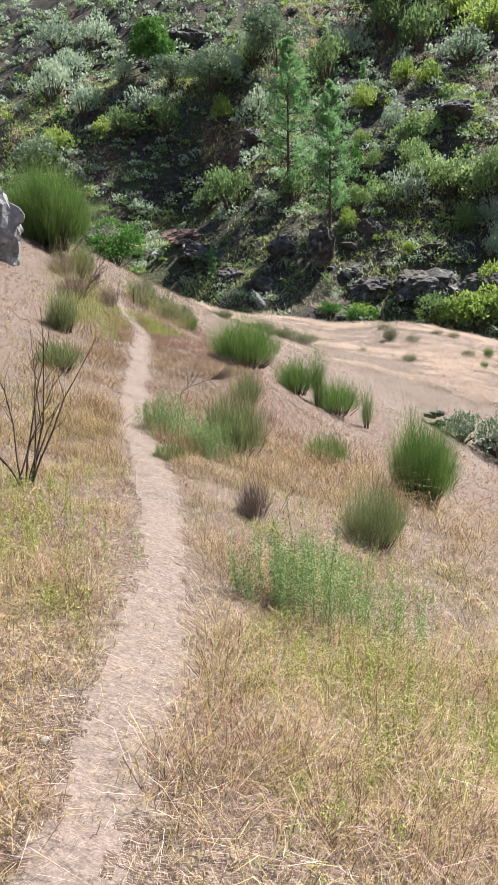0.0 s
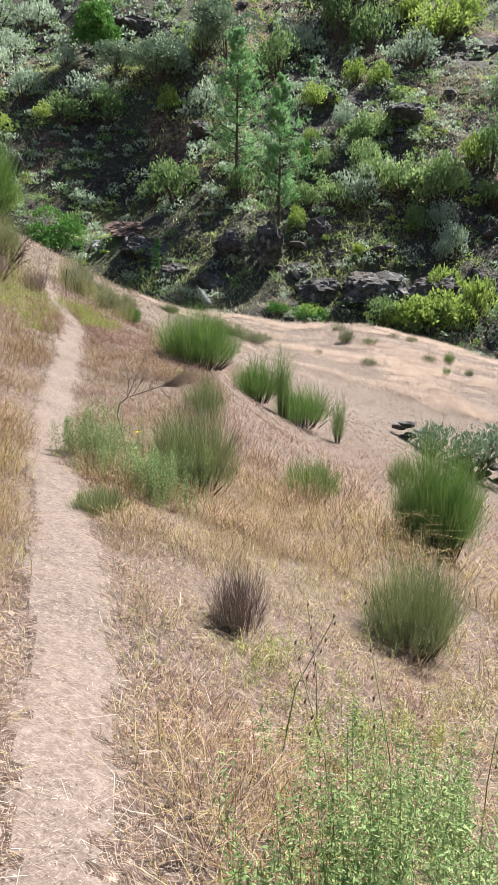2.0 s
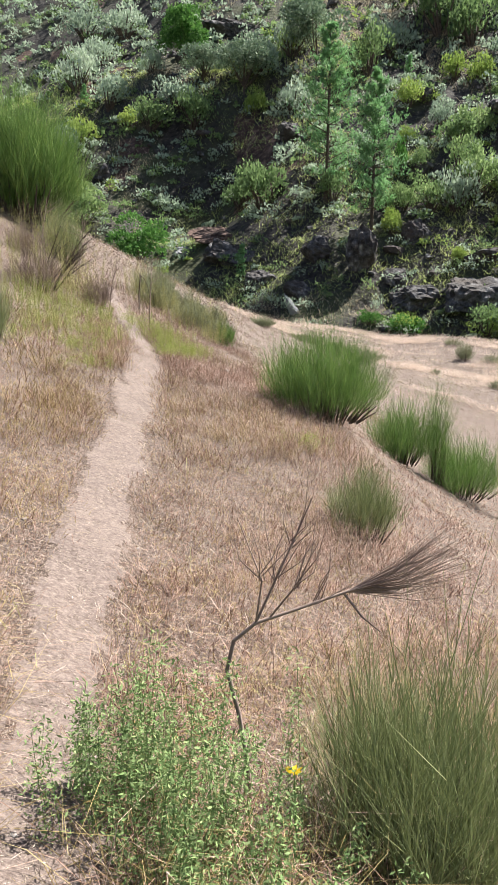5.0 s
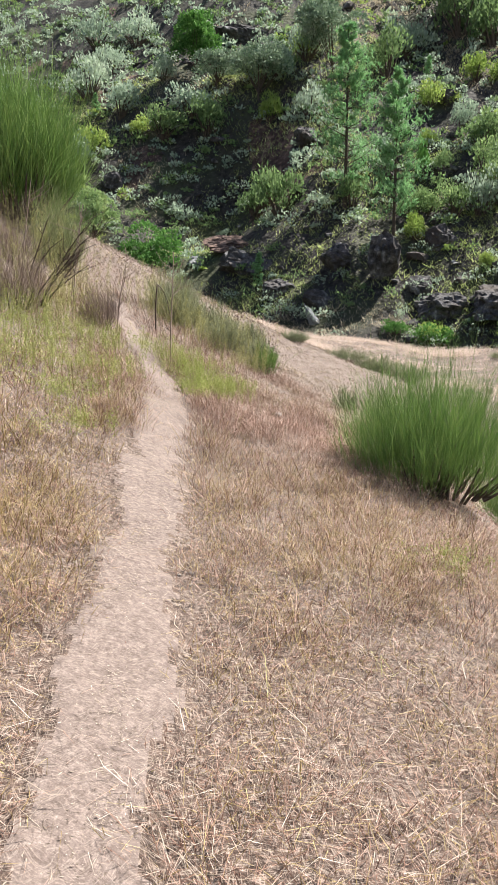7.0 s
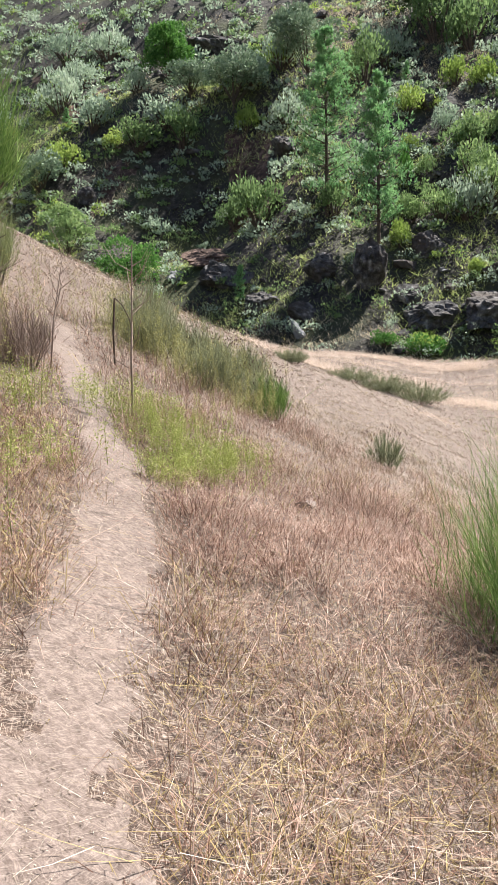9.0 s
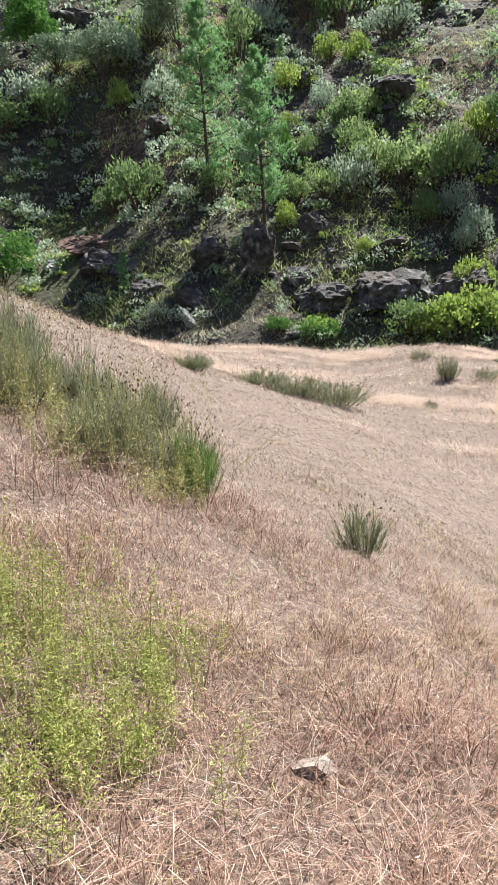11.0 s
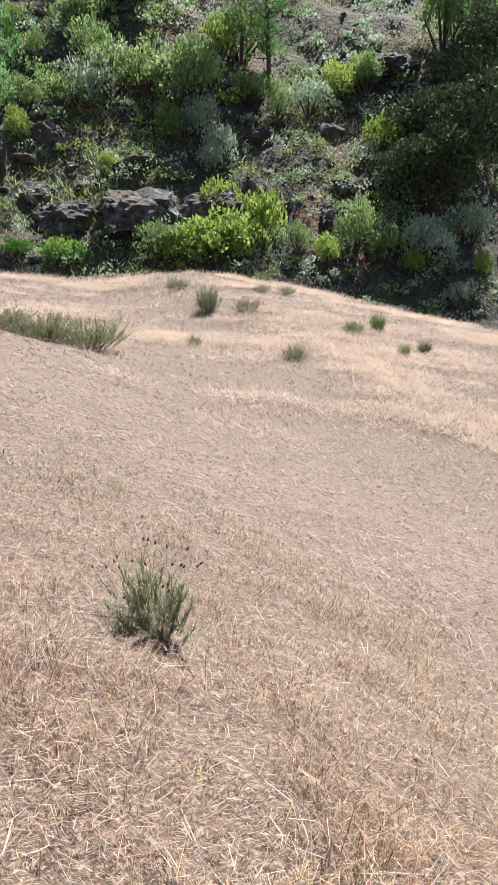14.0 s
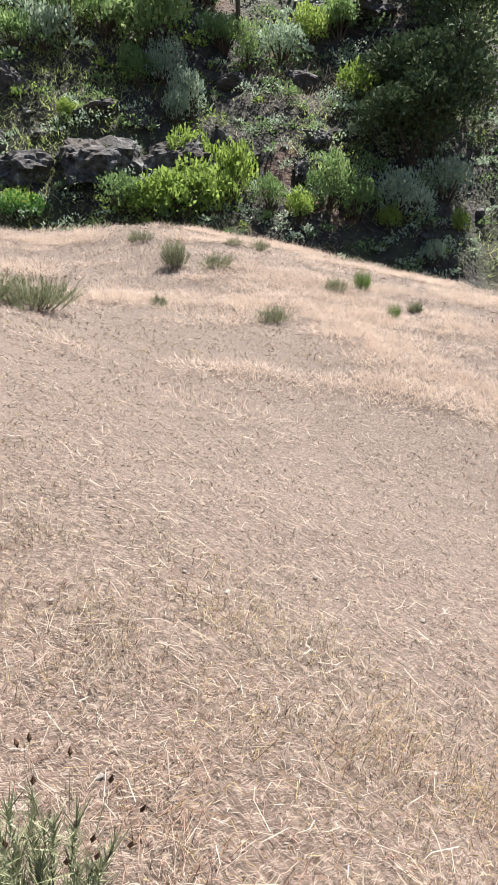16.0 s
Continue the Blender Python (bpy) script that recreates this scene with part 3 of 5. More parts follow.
broom(-4.75, 10.2, 0.4, 0.9, "green broom bush on the upper bank", 19, M_BROOM, n=150)
# dead brown bushes
for x, y, r, h, s in ((-0.35, 6.3, 0.15, 0.40, 21), (-5.1, 17.6, 0.42, 0.70, 22), (-4.5, 18.6, 0.26, 0.62, 23), (-5.9, 19.4, 0.4, 0.7, 24)):
    broom(x, y, r, h, "dead grey-brown twiggy bush among dry grass", s, M_DEAD, n=int(60 + 130 * r), name="dead_bush", group="dead bushes", upright=0.3, thick=0.006)

# lavender along the crest and over the meadow
for i, (x, y, r, h, k) in enumerate(((-2.93, 21.0, 0.34, 0.60, 60), (-3.42, 20.9, 0.40, 0.68, 70), (-3.75, 22.3, 0.44, 0.90, 60), (-4.15, 21.7, 0.42, 0.88, 60), (-4.5, 22.6, 0.5, 0.95, 50), (-3.2, 22.0, 0.36, 0.75, 50))):
    lavender(x, y, r, h, "grey-green lavender bush with dried dark flower heads", 60 + i, k, n=140, mat=M_LAV)
lavender(-2.8, 20.8, 0.22, 0.55, "fresh green lavender bush at the end of a clump", 70, 26, n=130, mat=M_BROOM)
lavender(-1.63, 20.72, 0.27, 0.42, "single small lavender bush in short dry grass", 71, 22, n=60)
for i, (x, y, r, h, lg) in enumerate(((-2.85, 31.2, 0.46, 0.46, 1), (0.42, 32.5, 0.72, 0.62, 1.3), (-0.5, 32.3, 0.66, 0.55, 1.4), (-1.4, 32.6, 0.6, 0.46, 1.4))):
    lavender(x, y, r, h, "low spreading lavender patch on the pale meadow", 75 + i, 60, n=260, long=lg)
for i, (x, y, r, h) in enumerate(((4.88, 38.1, 0.42, 0.98), (5.88, 37.7, 0.5, 0.52), (5.08, 32.9, 0.38, 0.44), (8.23, 35.65, 0.36, 0.47), (9.63, 34.3, 0.2, 0.34), (3.22, 34.5, 0.2, 0.28), (4.96, 41.1, 0.46, 0.40), (8.58, 40.7, 0.43, 0.42), (7.64, 40.5, 0.37, 0.3))):
    lavender(x, y, r, h, "small lavender shrub dotted on the pale meadow", 80 + i, 14, n=120)
broom(9.18, 36.0, 0.26, 0.68, "small upright green broom on the pale meadow", 91, n=90)
broom(8.4, 33.5, 0.18, 0.42, "tiny bright green broom tuft on the meadow", 92, n=70)


# tall fresh weeds with narrow leaves
def leafy_weed(x, y, h, label, seed, n=14, spread=0.16, mat=M_MINT, leaf=0.04, per=46, name="leafy_weed"):
    g = np.random.default_rng(seed)
    ob = thing(name, Matrix.Translation(spot(x, y)), label, "weed", "leafy weeds")
    a = g.uniform(0, 2 * np.pi, n)
    foot = np.stack([g.normal(0, spread, n), g.normal(0, spread, n), np.full(n, -0.05)], 1)
    tip = foot + np.stack([np.cos(a) * 0.12 * h, np.sin(a) * 0.12 * h, h * g.uniform(0.6, 1.05, n)], 1)
    part("stalkwork", raw_mesh("stalkwork", *tubes(foot, tip, 0.0016, 0.0008, 3), mat), ob, kind="stuff")
    t = g.uniform(0.1, 1, (n, per))
    pos = (foot[:, None] + (tip - foot)[:, None] * t[..., None]).reshape(-1, 3) + g.normal(0, 0.02, (n * per, 3))
    out = g.normal(0, 1, (n * per, 3)) * [1, 1, 0.3] + [0, 0, 0.5]
    part("foliage", raw_mesh("foliage", *leaves(pos, leaf * g.uniform(0.6, 1.4, n * per), g, out, 0.3), mat), ob)
    return ob


for i, (x, y, h, n, sp) in enumerate(((0.05, 4.45, 0.60, 34, 0.15), (-0.14, 4.3, 0.52, 28, 0.12), (0.28, 4.7, 0.5, 24, 0.16), (0.45, 5.2, 0.46, 20, 0.18), (0.62, 4.6, 0.45, 22, 0.2), (0.1, 5.1, 0.5, 22, 0.18), (-1.52, 9.02, 0.62, 46, 0.15), (-0.95, 8.35, 0.5, 36, 0.12), (-1.35, 8.8, 0.40, 36, 0.15), (-1.75, 9.1, 0.4, 24, 0.12), (-1.15, 8.6, 0.34, 24, 0.12))):
    leafy_weed(x, y, h, "tall fresh green weed with narrow leaves in dry grass", 100 + i, n, sp, M_MINT, 0.017, 210)
for i, (x, y, h, n, sp) in enumerate(((0.25, 3.8, 0.26, 60, 0.26), (0.75, 3.8, 0.26, 50, 0.25), (0.1, 3.4, 0.22, 50, 0.22), (0.4, 3.4, 0.24, 50, 0.22), (-0.2, 3.7, 0.2, 40, 0.18), (0.9, 4.6, 0.24, 40, 0.25), (-2.2, 3.6, 0.25, 50, 0.26), (-1.5, 3.8, 0.2, 40, 0.22), (-0.3, 3.1, 0.13, 40, 0.18), (0.5, 4.2, 0.25, 40, 0.24), (-1.65, 4.3, 0.22, 50, 0.24), (-1.2, 3.3, 0.15, 40, 0.2), (-4.0, 16.75, 0.22, 80, 0.3), (-4.0, 15.6, 0.2, 60, 0.24), (-4.7, 16.6, 0.3, 70, 0.3), (-4.3, 17.7, 0.3, 60, 0.25), (-1.3, 14.3, 0.18, 40, 0.15), (-2.7, 4.0, 0.3, 60, 0.3), (-1.95, 5.2, 0.2, 50, 0.25), (0.9, 3.2, 0.22, 36, 0.22), (0.15, 2.75, 0.2, 44, 0.2), (0.55, 2.8, 0.2, 40, 0.22), (-0.05, 2.3, 0.12, 30, 0.15), (-4.5, 15.6, 0.34, 60, 0.3), (-4.4, 14.8, 0.25, 50, 0.3), (-3.75, 14.9, 0.16, 40, 0.22), (-4.9, 17.3, 0.4, 60, 0.3), (-3.95, 18.5, 0.25, 50, 0.2), (-0.1, 5.6, 0.17, 40, 0.2), (0.3, 5.9, 0.2, 44, 0.2), (-0.3, 6.1, 0.13, 30, 0.16), (0.1, 5.1, 0.2, 40, 0.2), (-5.0, 16.0, 0.4, 60, 0.3), (-4.3, 16.2, 0.3, 60, 0.28))):
    leafy_weed(x, y, h, "low yellow-green leafy weed patch beside the footpath", 120 + i, n, sp, M_WEED, 0.016, 70)


for i, (x, y, h, n, sp) in enumerate(((-3.3, 18.05, 0.30, 60, 0.17), (-3.12, 17.72, 0.24, 56, 0.15), (-3.52, 18.35, 0.32, 50, 0.17), (-3.0, 18.2, 0.22, 44, 0.15), (-3.3, 17.5, 0.18, 40, 0.14))):
    leafy_weed(x, y, h, "dense mound of small-leaved yellow-green weed by the path", 160 + i, n, sp, M_WEED, 0.013, 190)
for i, (x, y, h, n, sp) in enumerate(((-3.2, 20.6, 0.55, 26, 0.22), (-3.6, 20.5, 0.6, 26, 0.22), (-3.9, 21.2, 0.7, 28, 0.25), (-4.3, 21.0, 0.7, 26, 0.25), (-3.4, 21.6, 0.65, 26, 0.25), (-4.7, 21.9, 0.8, 26, 0.3), (-3.0, 20.3, 0.35, 24, 0.15), (-4.6, 17.6, 0.75, 26, 0.2), (-5.0, 18.2, 0.9, 28, 0.22), (-4.8, 19.0, 0.9, 26, 0.25), (-5.4, 17.2, 0.7, 24, 0.25), (-5.5, 19.0, 1.0, 26, 0.3), (-5.9, 20.2, 1.0, 26, 0.35))):
    leafy_weed(x, y, h, "tall olive-brown seeding weed on the grassy bank", 180 + i, n, sp, M_OLIVE, 0.017, 130)


# ---------------------------------------------------------------- dead wood
def twig_thing(name, x, y, runs, label, mat=M_BARK, category="branch"):
    """A thing of bent bare branches; runs of (points, thick end, thin end)."""
    ob = thing(name, Matrix.Translation(spot(x, y)), label, category)
    for i, (pts, r0, r1) in enumerate(runs):
        part("stem" if i == 0 else "twig", raw_mesh("stem", *limb(pts, r0, r1), mat, True), ob)
    return ob


g = np.random.default_rng(5)
runs = [([(0, 0, -0.05), (-0.02, 0, 0.16), (-0.05, 0.01, 0.32), (-0.09, 0.02, 0.46), (-0.07, 0.03, 0.56), (0.0, 0.04, 0.62), (0.12, 0.06, 0.66), (0.30, 0.10, 0.72)], 0.0095, 0.005),
        ([(0.0, 0.04, 0.62), (0.06, 0.06, 0.76), (0.13, 0.1, 0.92), (0.17, 0.12, 1.02)], 0.005, 0.002),
        ([(0.0, 0.04, 0.62), (0.02, 0.0, 0.78), (-0.06, 0.0, 0.98)], 0.004, 0.0015),
        ([(0.04, 0.05, 0.63), (0.12, 0.02, 0.75), (0.16, 0.05, 0.88)], 0.004, 0.0015),
        ([(0.28, 0.1, 0.71), (0.34, 0.08, 0.64), (0.40, 0.06, 0.60)], 0.005, 0.002)]
for i in range(90):
    a, b = g.uniform(0.1, 0.75), g.uniform(-0.25, 0.35)
    e = np.array([0.30, 0.10, 0.72]) + g.uniform(0.7, 1.15) * 0.36 * np.array([math.cos(a), b, math.sin(a)])
    m_ = (np.array([0.30, 0.10, 0.72]) + e) / 2 + g.normal(0, 0.012, 3) - [0, 0, 0.02]
    runs.append(([(0.29, 0.10, 0.715), m_, e], 0.0018, 0.0006))
for i in range(26):
    s0 = np.array([(0.06, 0.06, 0.76), (0.11, 0.09, 0.86), (0.02, 0.0, 0.78), (0.12, 0.02, 0.75), (0.2, 0.08, 0.69)][i % 5]) + g.normal(0, 0.008, 3)
    e = s0 + np.array([g.normal(0.04, 0.06), g.normal(0, 0.05), g.uniform(0.08, 0.24)])
    runs.append(([s0, (s0 + e) / 2 + g.normal(0, 0.012, 3), e], 0.0022, 0.0007))
twig_thing("dead_branch", -1.33, 9.35, runs, "crooked bare dead branch rising from green weeds", M_DEAD)

runs = []
for i in range(9):
    a = g.uniform(-0.8, 0.9)
    l = g.uniform(0.7, 1.45)
    p = [np.array([g.normal(0, 0.05), g.normal(0, 0.05), -0.05])]
    d = np.array([math.sin(a) * 0.5, g.normal(0, 0.2), 1.0])
    for k in range(5):
        p.append(p[-1] + d / np.linalg.norm(d) * l / 5)
        d = d + g.normal(0, 0.13, 3) + np.array([0, 0, 0.05])
    runs.append((p, 0.009, 0.002))
    for k in (2, 3, 4):
        e = p[k] + np.array([g.normal(0.04, 0.10), g.normal(0, 0.06), g.uniform(0.1, 0.28)])
        runs.append(([p[k], (p[k] + e) / 2 + g.normal(0, 0.01, 3), e], 0.0035, 0.001))
twig_thing("dead_shrub", -2.0, 5.35, runs, "bare dark dead shrub with long thin branches", category="shrub")

runs = []
for i in range(10):
    l = g.uniform(0.7, 1.3)
    p = [np.array([g.normal(0, 0.12), g.normal(0, 0.1), -0.05])]
    d = np.array([g.uniform(0.1, 0.8), g.normal(0, 0.2), 1.0])
    for k in range(5):
        p.append(p[-1] + d / np.linalg.norm(d) * l / 5)
        d = d + g.normal(0, 0.12, 3) + np.array([0.16, 0, -0.06])
    runs.append((p, 0.013, 0.003))
    for k in (2, 3, 4):
        for _ in range(3):
            e = p[k] + np.array([g.normal(0.08, 0.12), g.normal(0, 0.08), g.uniform(0.05, 0.26)])
            runs.append(([p[k], (p[k] + e) / 2 + g.normal(0, 0.012, 3), e], 0.004, 0.001))
twig_thing("dead_shrub", -5.05, 18.1, runs, "dark dead shrub arching over dry weeds on the bank", category="shrub")

# thin bent post and dry stalk beside the bend
twig_thing("bent_post", -4.2, 20.1, [([(0, 0, -0.1), (0.0, 0, 0.3), (0.03, 0, 0.62)], 0.011, 0.010), ([(0.03, 0, 0.62), (0.10, 0, 0.55), (0.16, 0, 0.42), (0.20, 0, 0.2)], 0.006, 0.004)], "thin dark post with a bent bar beside the path", category="post")
runs = [([(0, 0, -0.05), (0.01, 0, 0.4), (0.03, 0.01, 0.8), (0.05, 0.02, 1.22)], 0.011, 0.004)]
for i in range(16):
    z_ = g.uniform(0.2, 1.15)
    a = g.uniform(0, 2 * math.pi)
    l = g.uniform(0.08, 0.24)
    s0 = np.array([0.04 * z_, 0.01, z_])
    runs.append(([s0, s0 + np.array([math.cos(a) * l * 0.6, math.sin(a) * l * 0.6, l * 0.35]), s0 + np.array([math.cos(a) * l, math.sin(a) * l, l])], 0.004, 0.0015))
twig_thing("dry_stalk", -3.66, 18.45, runs, "tall dry branching brown weed stalk", M_DEAD, "stalk")
for i, (x, y, h) in enumerate(((-4.7, 18.2, 1.25), (-4.95, 18.9, 1.1), (-5.3, 18.3, 1.2), (-4.4, 18.9, 0.9))):
    runs = [([(0, 0, -0.05), (0.05, 0, h * 0.4), (0.16, 0.02, h)], 0.010, 0.003)]
    for k in range(9):
        z_ = g.uniform(0.3, 0.95)
        s0 = np.array([0.16 * z_, 0.01, z_ * h])
        e = s0 + np.array([g.normal(0.06, 0.12), g.normal(0, 0.08), g.uniform(0.08, 0.25)])
        runs.append(([s0, (s0 + e) / 2 + g.normal(0, 0.01, 3), e], 0.004, 0.0012))
    twig_thing("dry_stalk", x, y, runs, "tall dark dry stalk with side twigs on the bank", M_DEAD, "stalk")
# seeding stalks near the start
for i, (x, y, h) in enumerate(((0.2, 4.15, 0.85), (0.12, 4.6, 0.9), (-0.05, 4.7, 0.7), (0.5, 5.0, 0.8), (-0.2, 5.2, 0.6), (-2.62, 20.75, 0.5), (0.0, 5.6, 0.6))):
    ob = thing("seed_stalk", Matrix.Translation(spot(x, y)), "thin stalk with a dark dried seed head in grass", "stalk", "seed stalks")
    lean = g.normal(0, 0.1, 2)
    tip = np.array([lean[0] + (0.35 if y > 20 else 0), lean[1], h])
    part("stem", raw_mesh("stem", *limb([(0, 0, -0.03), tip * [0.3, 0.3, 0.55], tip], 0.003, 0.0015, 4), M_BROOM_D), ob)
    t_ = np.linspace(0.6, 1.0, 6)[:, None]
    up = np.repeat([[0.25, 0.1, 0.95]], 6, 0)
    part("seed_spike", raw_mesh("seed_spike", *heads_mesh(tip * t_ + g.normal(0, 0.006, (6, 3)), up / np.linalg.norm(up[0]), 0.02, 0.004), M_HEAD), ob, kind="stuff")

# yellow flower by the dead branch
ob = thing("yellow_flower", Matrix.Translation(spot(-1.19, 9.0)), "single yellow daisy-like flower among green weeds", "flower")
part("stem", raw_mesh("stem", *limb([(0, 0, -0.03), (0.01, 0, 0.2), (0.0, -0.02, 0.40)], 0.003, 0.002, 4), M_MINT), ob)
ang = np.arange(11) * 2 * np.pi / 11
ring = np.stack([np.cos(ang), np.sin(ang) * 0.8, 0.5 + 0 * ang], 1)
part("petals", raw_mesh("petals", *leaves(np.array([0, -0.02, 0.40]) + ring * 0.014, np.full(11, 0.028), np.random.default_rng(3), ring * 3, 0.4), M_FLOWER), ob)


# ---------------------------------------------------------------- stones
def rock_mesh(seed, size, mat, sub=2, rough=0.28, flat=0.0):
    """An angular stone: a cut and roughened ball."""
    g_ = np.random.default_rng(seed)
    bm = bmesh.new()
    bmesh.ops.create_icosphere(bm, subdivisions=sub, radius=1.0)
    cuts = [(Vector(g_.normal(size=3)).normalized(), g_.uniform(0.45, 0.85)) for _ in range(9)]
    off = Vector(g_.uniform(-50, 50, 3))
    for v in bm.verts:
        p = v.co.copy()
        for nrm, d in cuts:
            s_ = p.dot(nrm) - d
            if s_ > 0:
                p -= nrm * s_ * 0.92
        p *= 1 + rough * noise.noise(p * 1.6 + off) + rough * 0.8 * abs(noise.noise(p * 3.3 + off)) + rough * 0.5 * noise.noise(p * 8 + off) + rough * 0.3 * noise.noise(p * 17 + off)
        v.co = Vector((p.x * size[0], p.y * size[1], p.z * size[2]))
    me = bpy.data.meshes.new("rock")
    bm.to_mesh(me)
    bm.free()
    me.materials.append(mat)
    return me


def rock(name, x, y, size, label, seed, mat=M_ROCK, lift=0.3, rot=(0, 0, 0), sub=3, category="rock", group=""):
    ob = new(name, rock_mesh(seed, size, mat, sub))
    ob.matrix_basis = Matrix.Translation(spot(x, y, lift * size[2])) @ pose(0, 0, 0, *rot)
    return tagged(ob, label, category, group)


rock("boulder", -7.0, 17.4, (0.95, 0.9, 1.5), "large pale grey lichened granite boulder beside dry grass", 301, M_GRANITE, 0.5, (0, -12, 20), 4)
rock("stone", -2.44, 17.79, (0.075, 0.06, 0.035), "flat white stone lying in short dry grass", 302, M_STONE, 0.5, sub=2, category="stone")
for i in range(150):
    yy = g.uniform(1.5, 20)
    s_ = 0.005 + 0.017 * g.uniform() ** 2
    rock("pebble", float(path_x(yy)) + g.normal(0, 0.13), yy, (s_ * 1.3, s_, s_ * 0.7), "small pale pebble on the trodden footpath", 310 + i % 7, M_STONE, 0.55, (0, 0, g.uniform(0, 360)), 1, "pebble", "path pebbles")
for i in range(26):
    s_ = g.uniform(0.008, 0.022)
    rock("stone", g.uniform(-2.4, 1.2), g.uniform(19.2, 23.5), (s_ * 1.3, s_, s_ * 0.7), "small pale stone among short dry grass", 320 + i % 7, M_STONE, 0.9, (0, 0, g.uniform(0, 360)), 1, "stone", "meadow stones")

# dry-stone terrace wall below the meadow, overgrown with brambles
wall_ob = thing("terrace_wall", Matrix.Translation(spot(4.3, 23.6)), "low dark dry-stone terrace wall overgrown with brambles", "wall", kind="structure")
base_z = wall_ob.matrix_basis.translation.z
w_meshes = [rock_mesh(340 + i, (0.26, 0.2, 0.12), M_ROCK, 2, 0.2) for i in range(4)]
for row in range(4):
    for c in range(22):
        if g.uniform() < 0.25:
            continue
        u = c * 0.42 + (row % 2) * 0.2
        wx, wy = u, -0.35 * u + 0.012 * u * u
        ground_here = float(land([4.3 + wx], [23.6 + wy])[0]) - base_z
        ob = new("stone", w_meshes[(row * 5 + c * 3) % 4])
        ob.parent = wall_ob
        ob.matrix_basis = pose(wx + g.normal(0, 0.02), wy + g.normal(0, 0.03), ground_here - 0.15 + row * 0.19, g.normal(0, 5), g.normal(0, 5), -15 + g.normal(0, 9)) @ Matrix.Diagonal((g.uniform(0.8, 1.15), 1, 1, 1))


# ---------------------------------------------------------------- trees and scrub of the far slope
def crown_points(g, n, r, h, base, lobes=9, shell=0.55):
    """Points in a lumpy crown: several lobes of uneven size."""
    a = g.uniform(0, 2 * np.pi, lobes)
    q_ = np.sqrt(g.uniform(0.05, 1, lobes))
    zc = base + (h - base) * g.uniform(0.18, 0.78, lobes) * (1 - 0.35 * q_)
    c = np.stack([np.cos(a) * q_ * r * 0.66, np.sin(a) * q_ * r * 0.62, zc], 1)
    lr = r * g.uniform(0.3, 0.52, lobes)
    pick = g.choice(lobes, n, p=lr**2 / (lr**2).sum())
    d = g.normal(size=(n, 3))
    d /= np.linalg.norm(d, axis=1)[:, None]
    d[:, 2] = np.where(d[:, 2] < -0.3, -d[:, 2], d[:, 2])
    rad = lr[pick] * g.uniform(shell, 1.12, n) ** 0.7
    p = c[pick] + d * rad[:, None] * [1, 1, 0.85]
    p[:, 2] = np.maximum(p[:, 2], 0.02)
    return p, d, c


def shrub_meshes(seed, mat, n=420, leaf=0.13, r=1.0, h=1.0, base=0.05, lobes=9, aspect=0.55):
    g_ = np.random.default_rng(seed)
    p, d, c = crown_points(g_, n, r, h, base, lobes)
    crown = raw_mesh("crown", *leaves(p, leaf * g_.uniform(0.6, 1.4, n), g_, d + [0, 0, 0.4], aspect), mat)
    br = [limb([(0, 0, -0.2), k * 0.5 + g_.normal(0, 0.03, 3), k], 0.05 * r, 0.015 * r, 4) for k in c]
    return raw_mesh("branchwork", *join(br), M_BARK), crown


def tree_meshes(seed, mat, r, h, n, leaf, base, lobes=16, trunk_r=0.16):
    g_ = np.random.default_rng(seed)
    p, d, c = crown_points(g_, n, r, h, base, lobes, 0.6)
    tr = [limb([(0, 0, -0.5), (g_.normal(0, 0.08), 0, base * 0.6), (g_.normal(0, 0.1), g_.normal(0, 0.1), base + (h - base) * 0.45)], trunk_r, trunk_r * 0.5, 7)]
    tr += [limb([(0, 0, base * g_.uniform(0.5, 1)), k * 0.55 + [0, 0, 0.2], k], trunk_r * 0.4, 0.02, 5) for k in c]
    return raw_mesh("trunk", *join(tr), M_BARK, True), raw_mesh("crown", *leaves(p, leaf * g_.uniform(0.6, 1.4, n), g_, d + [0, 0, 0.3]), mat)


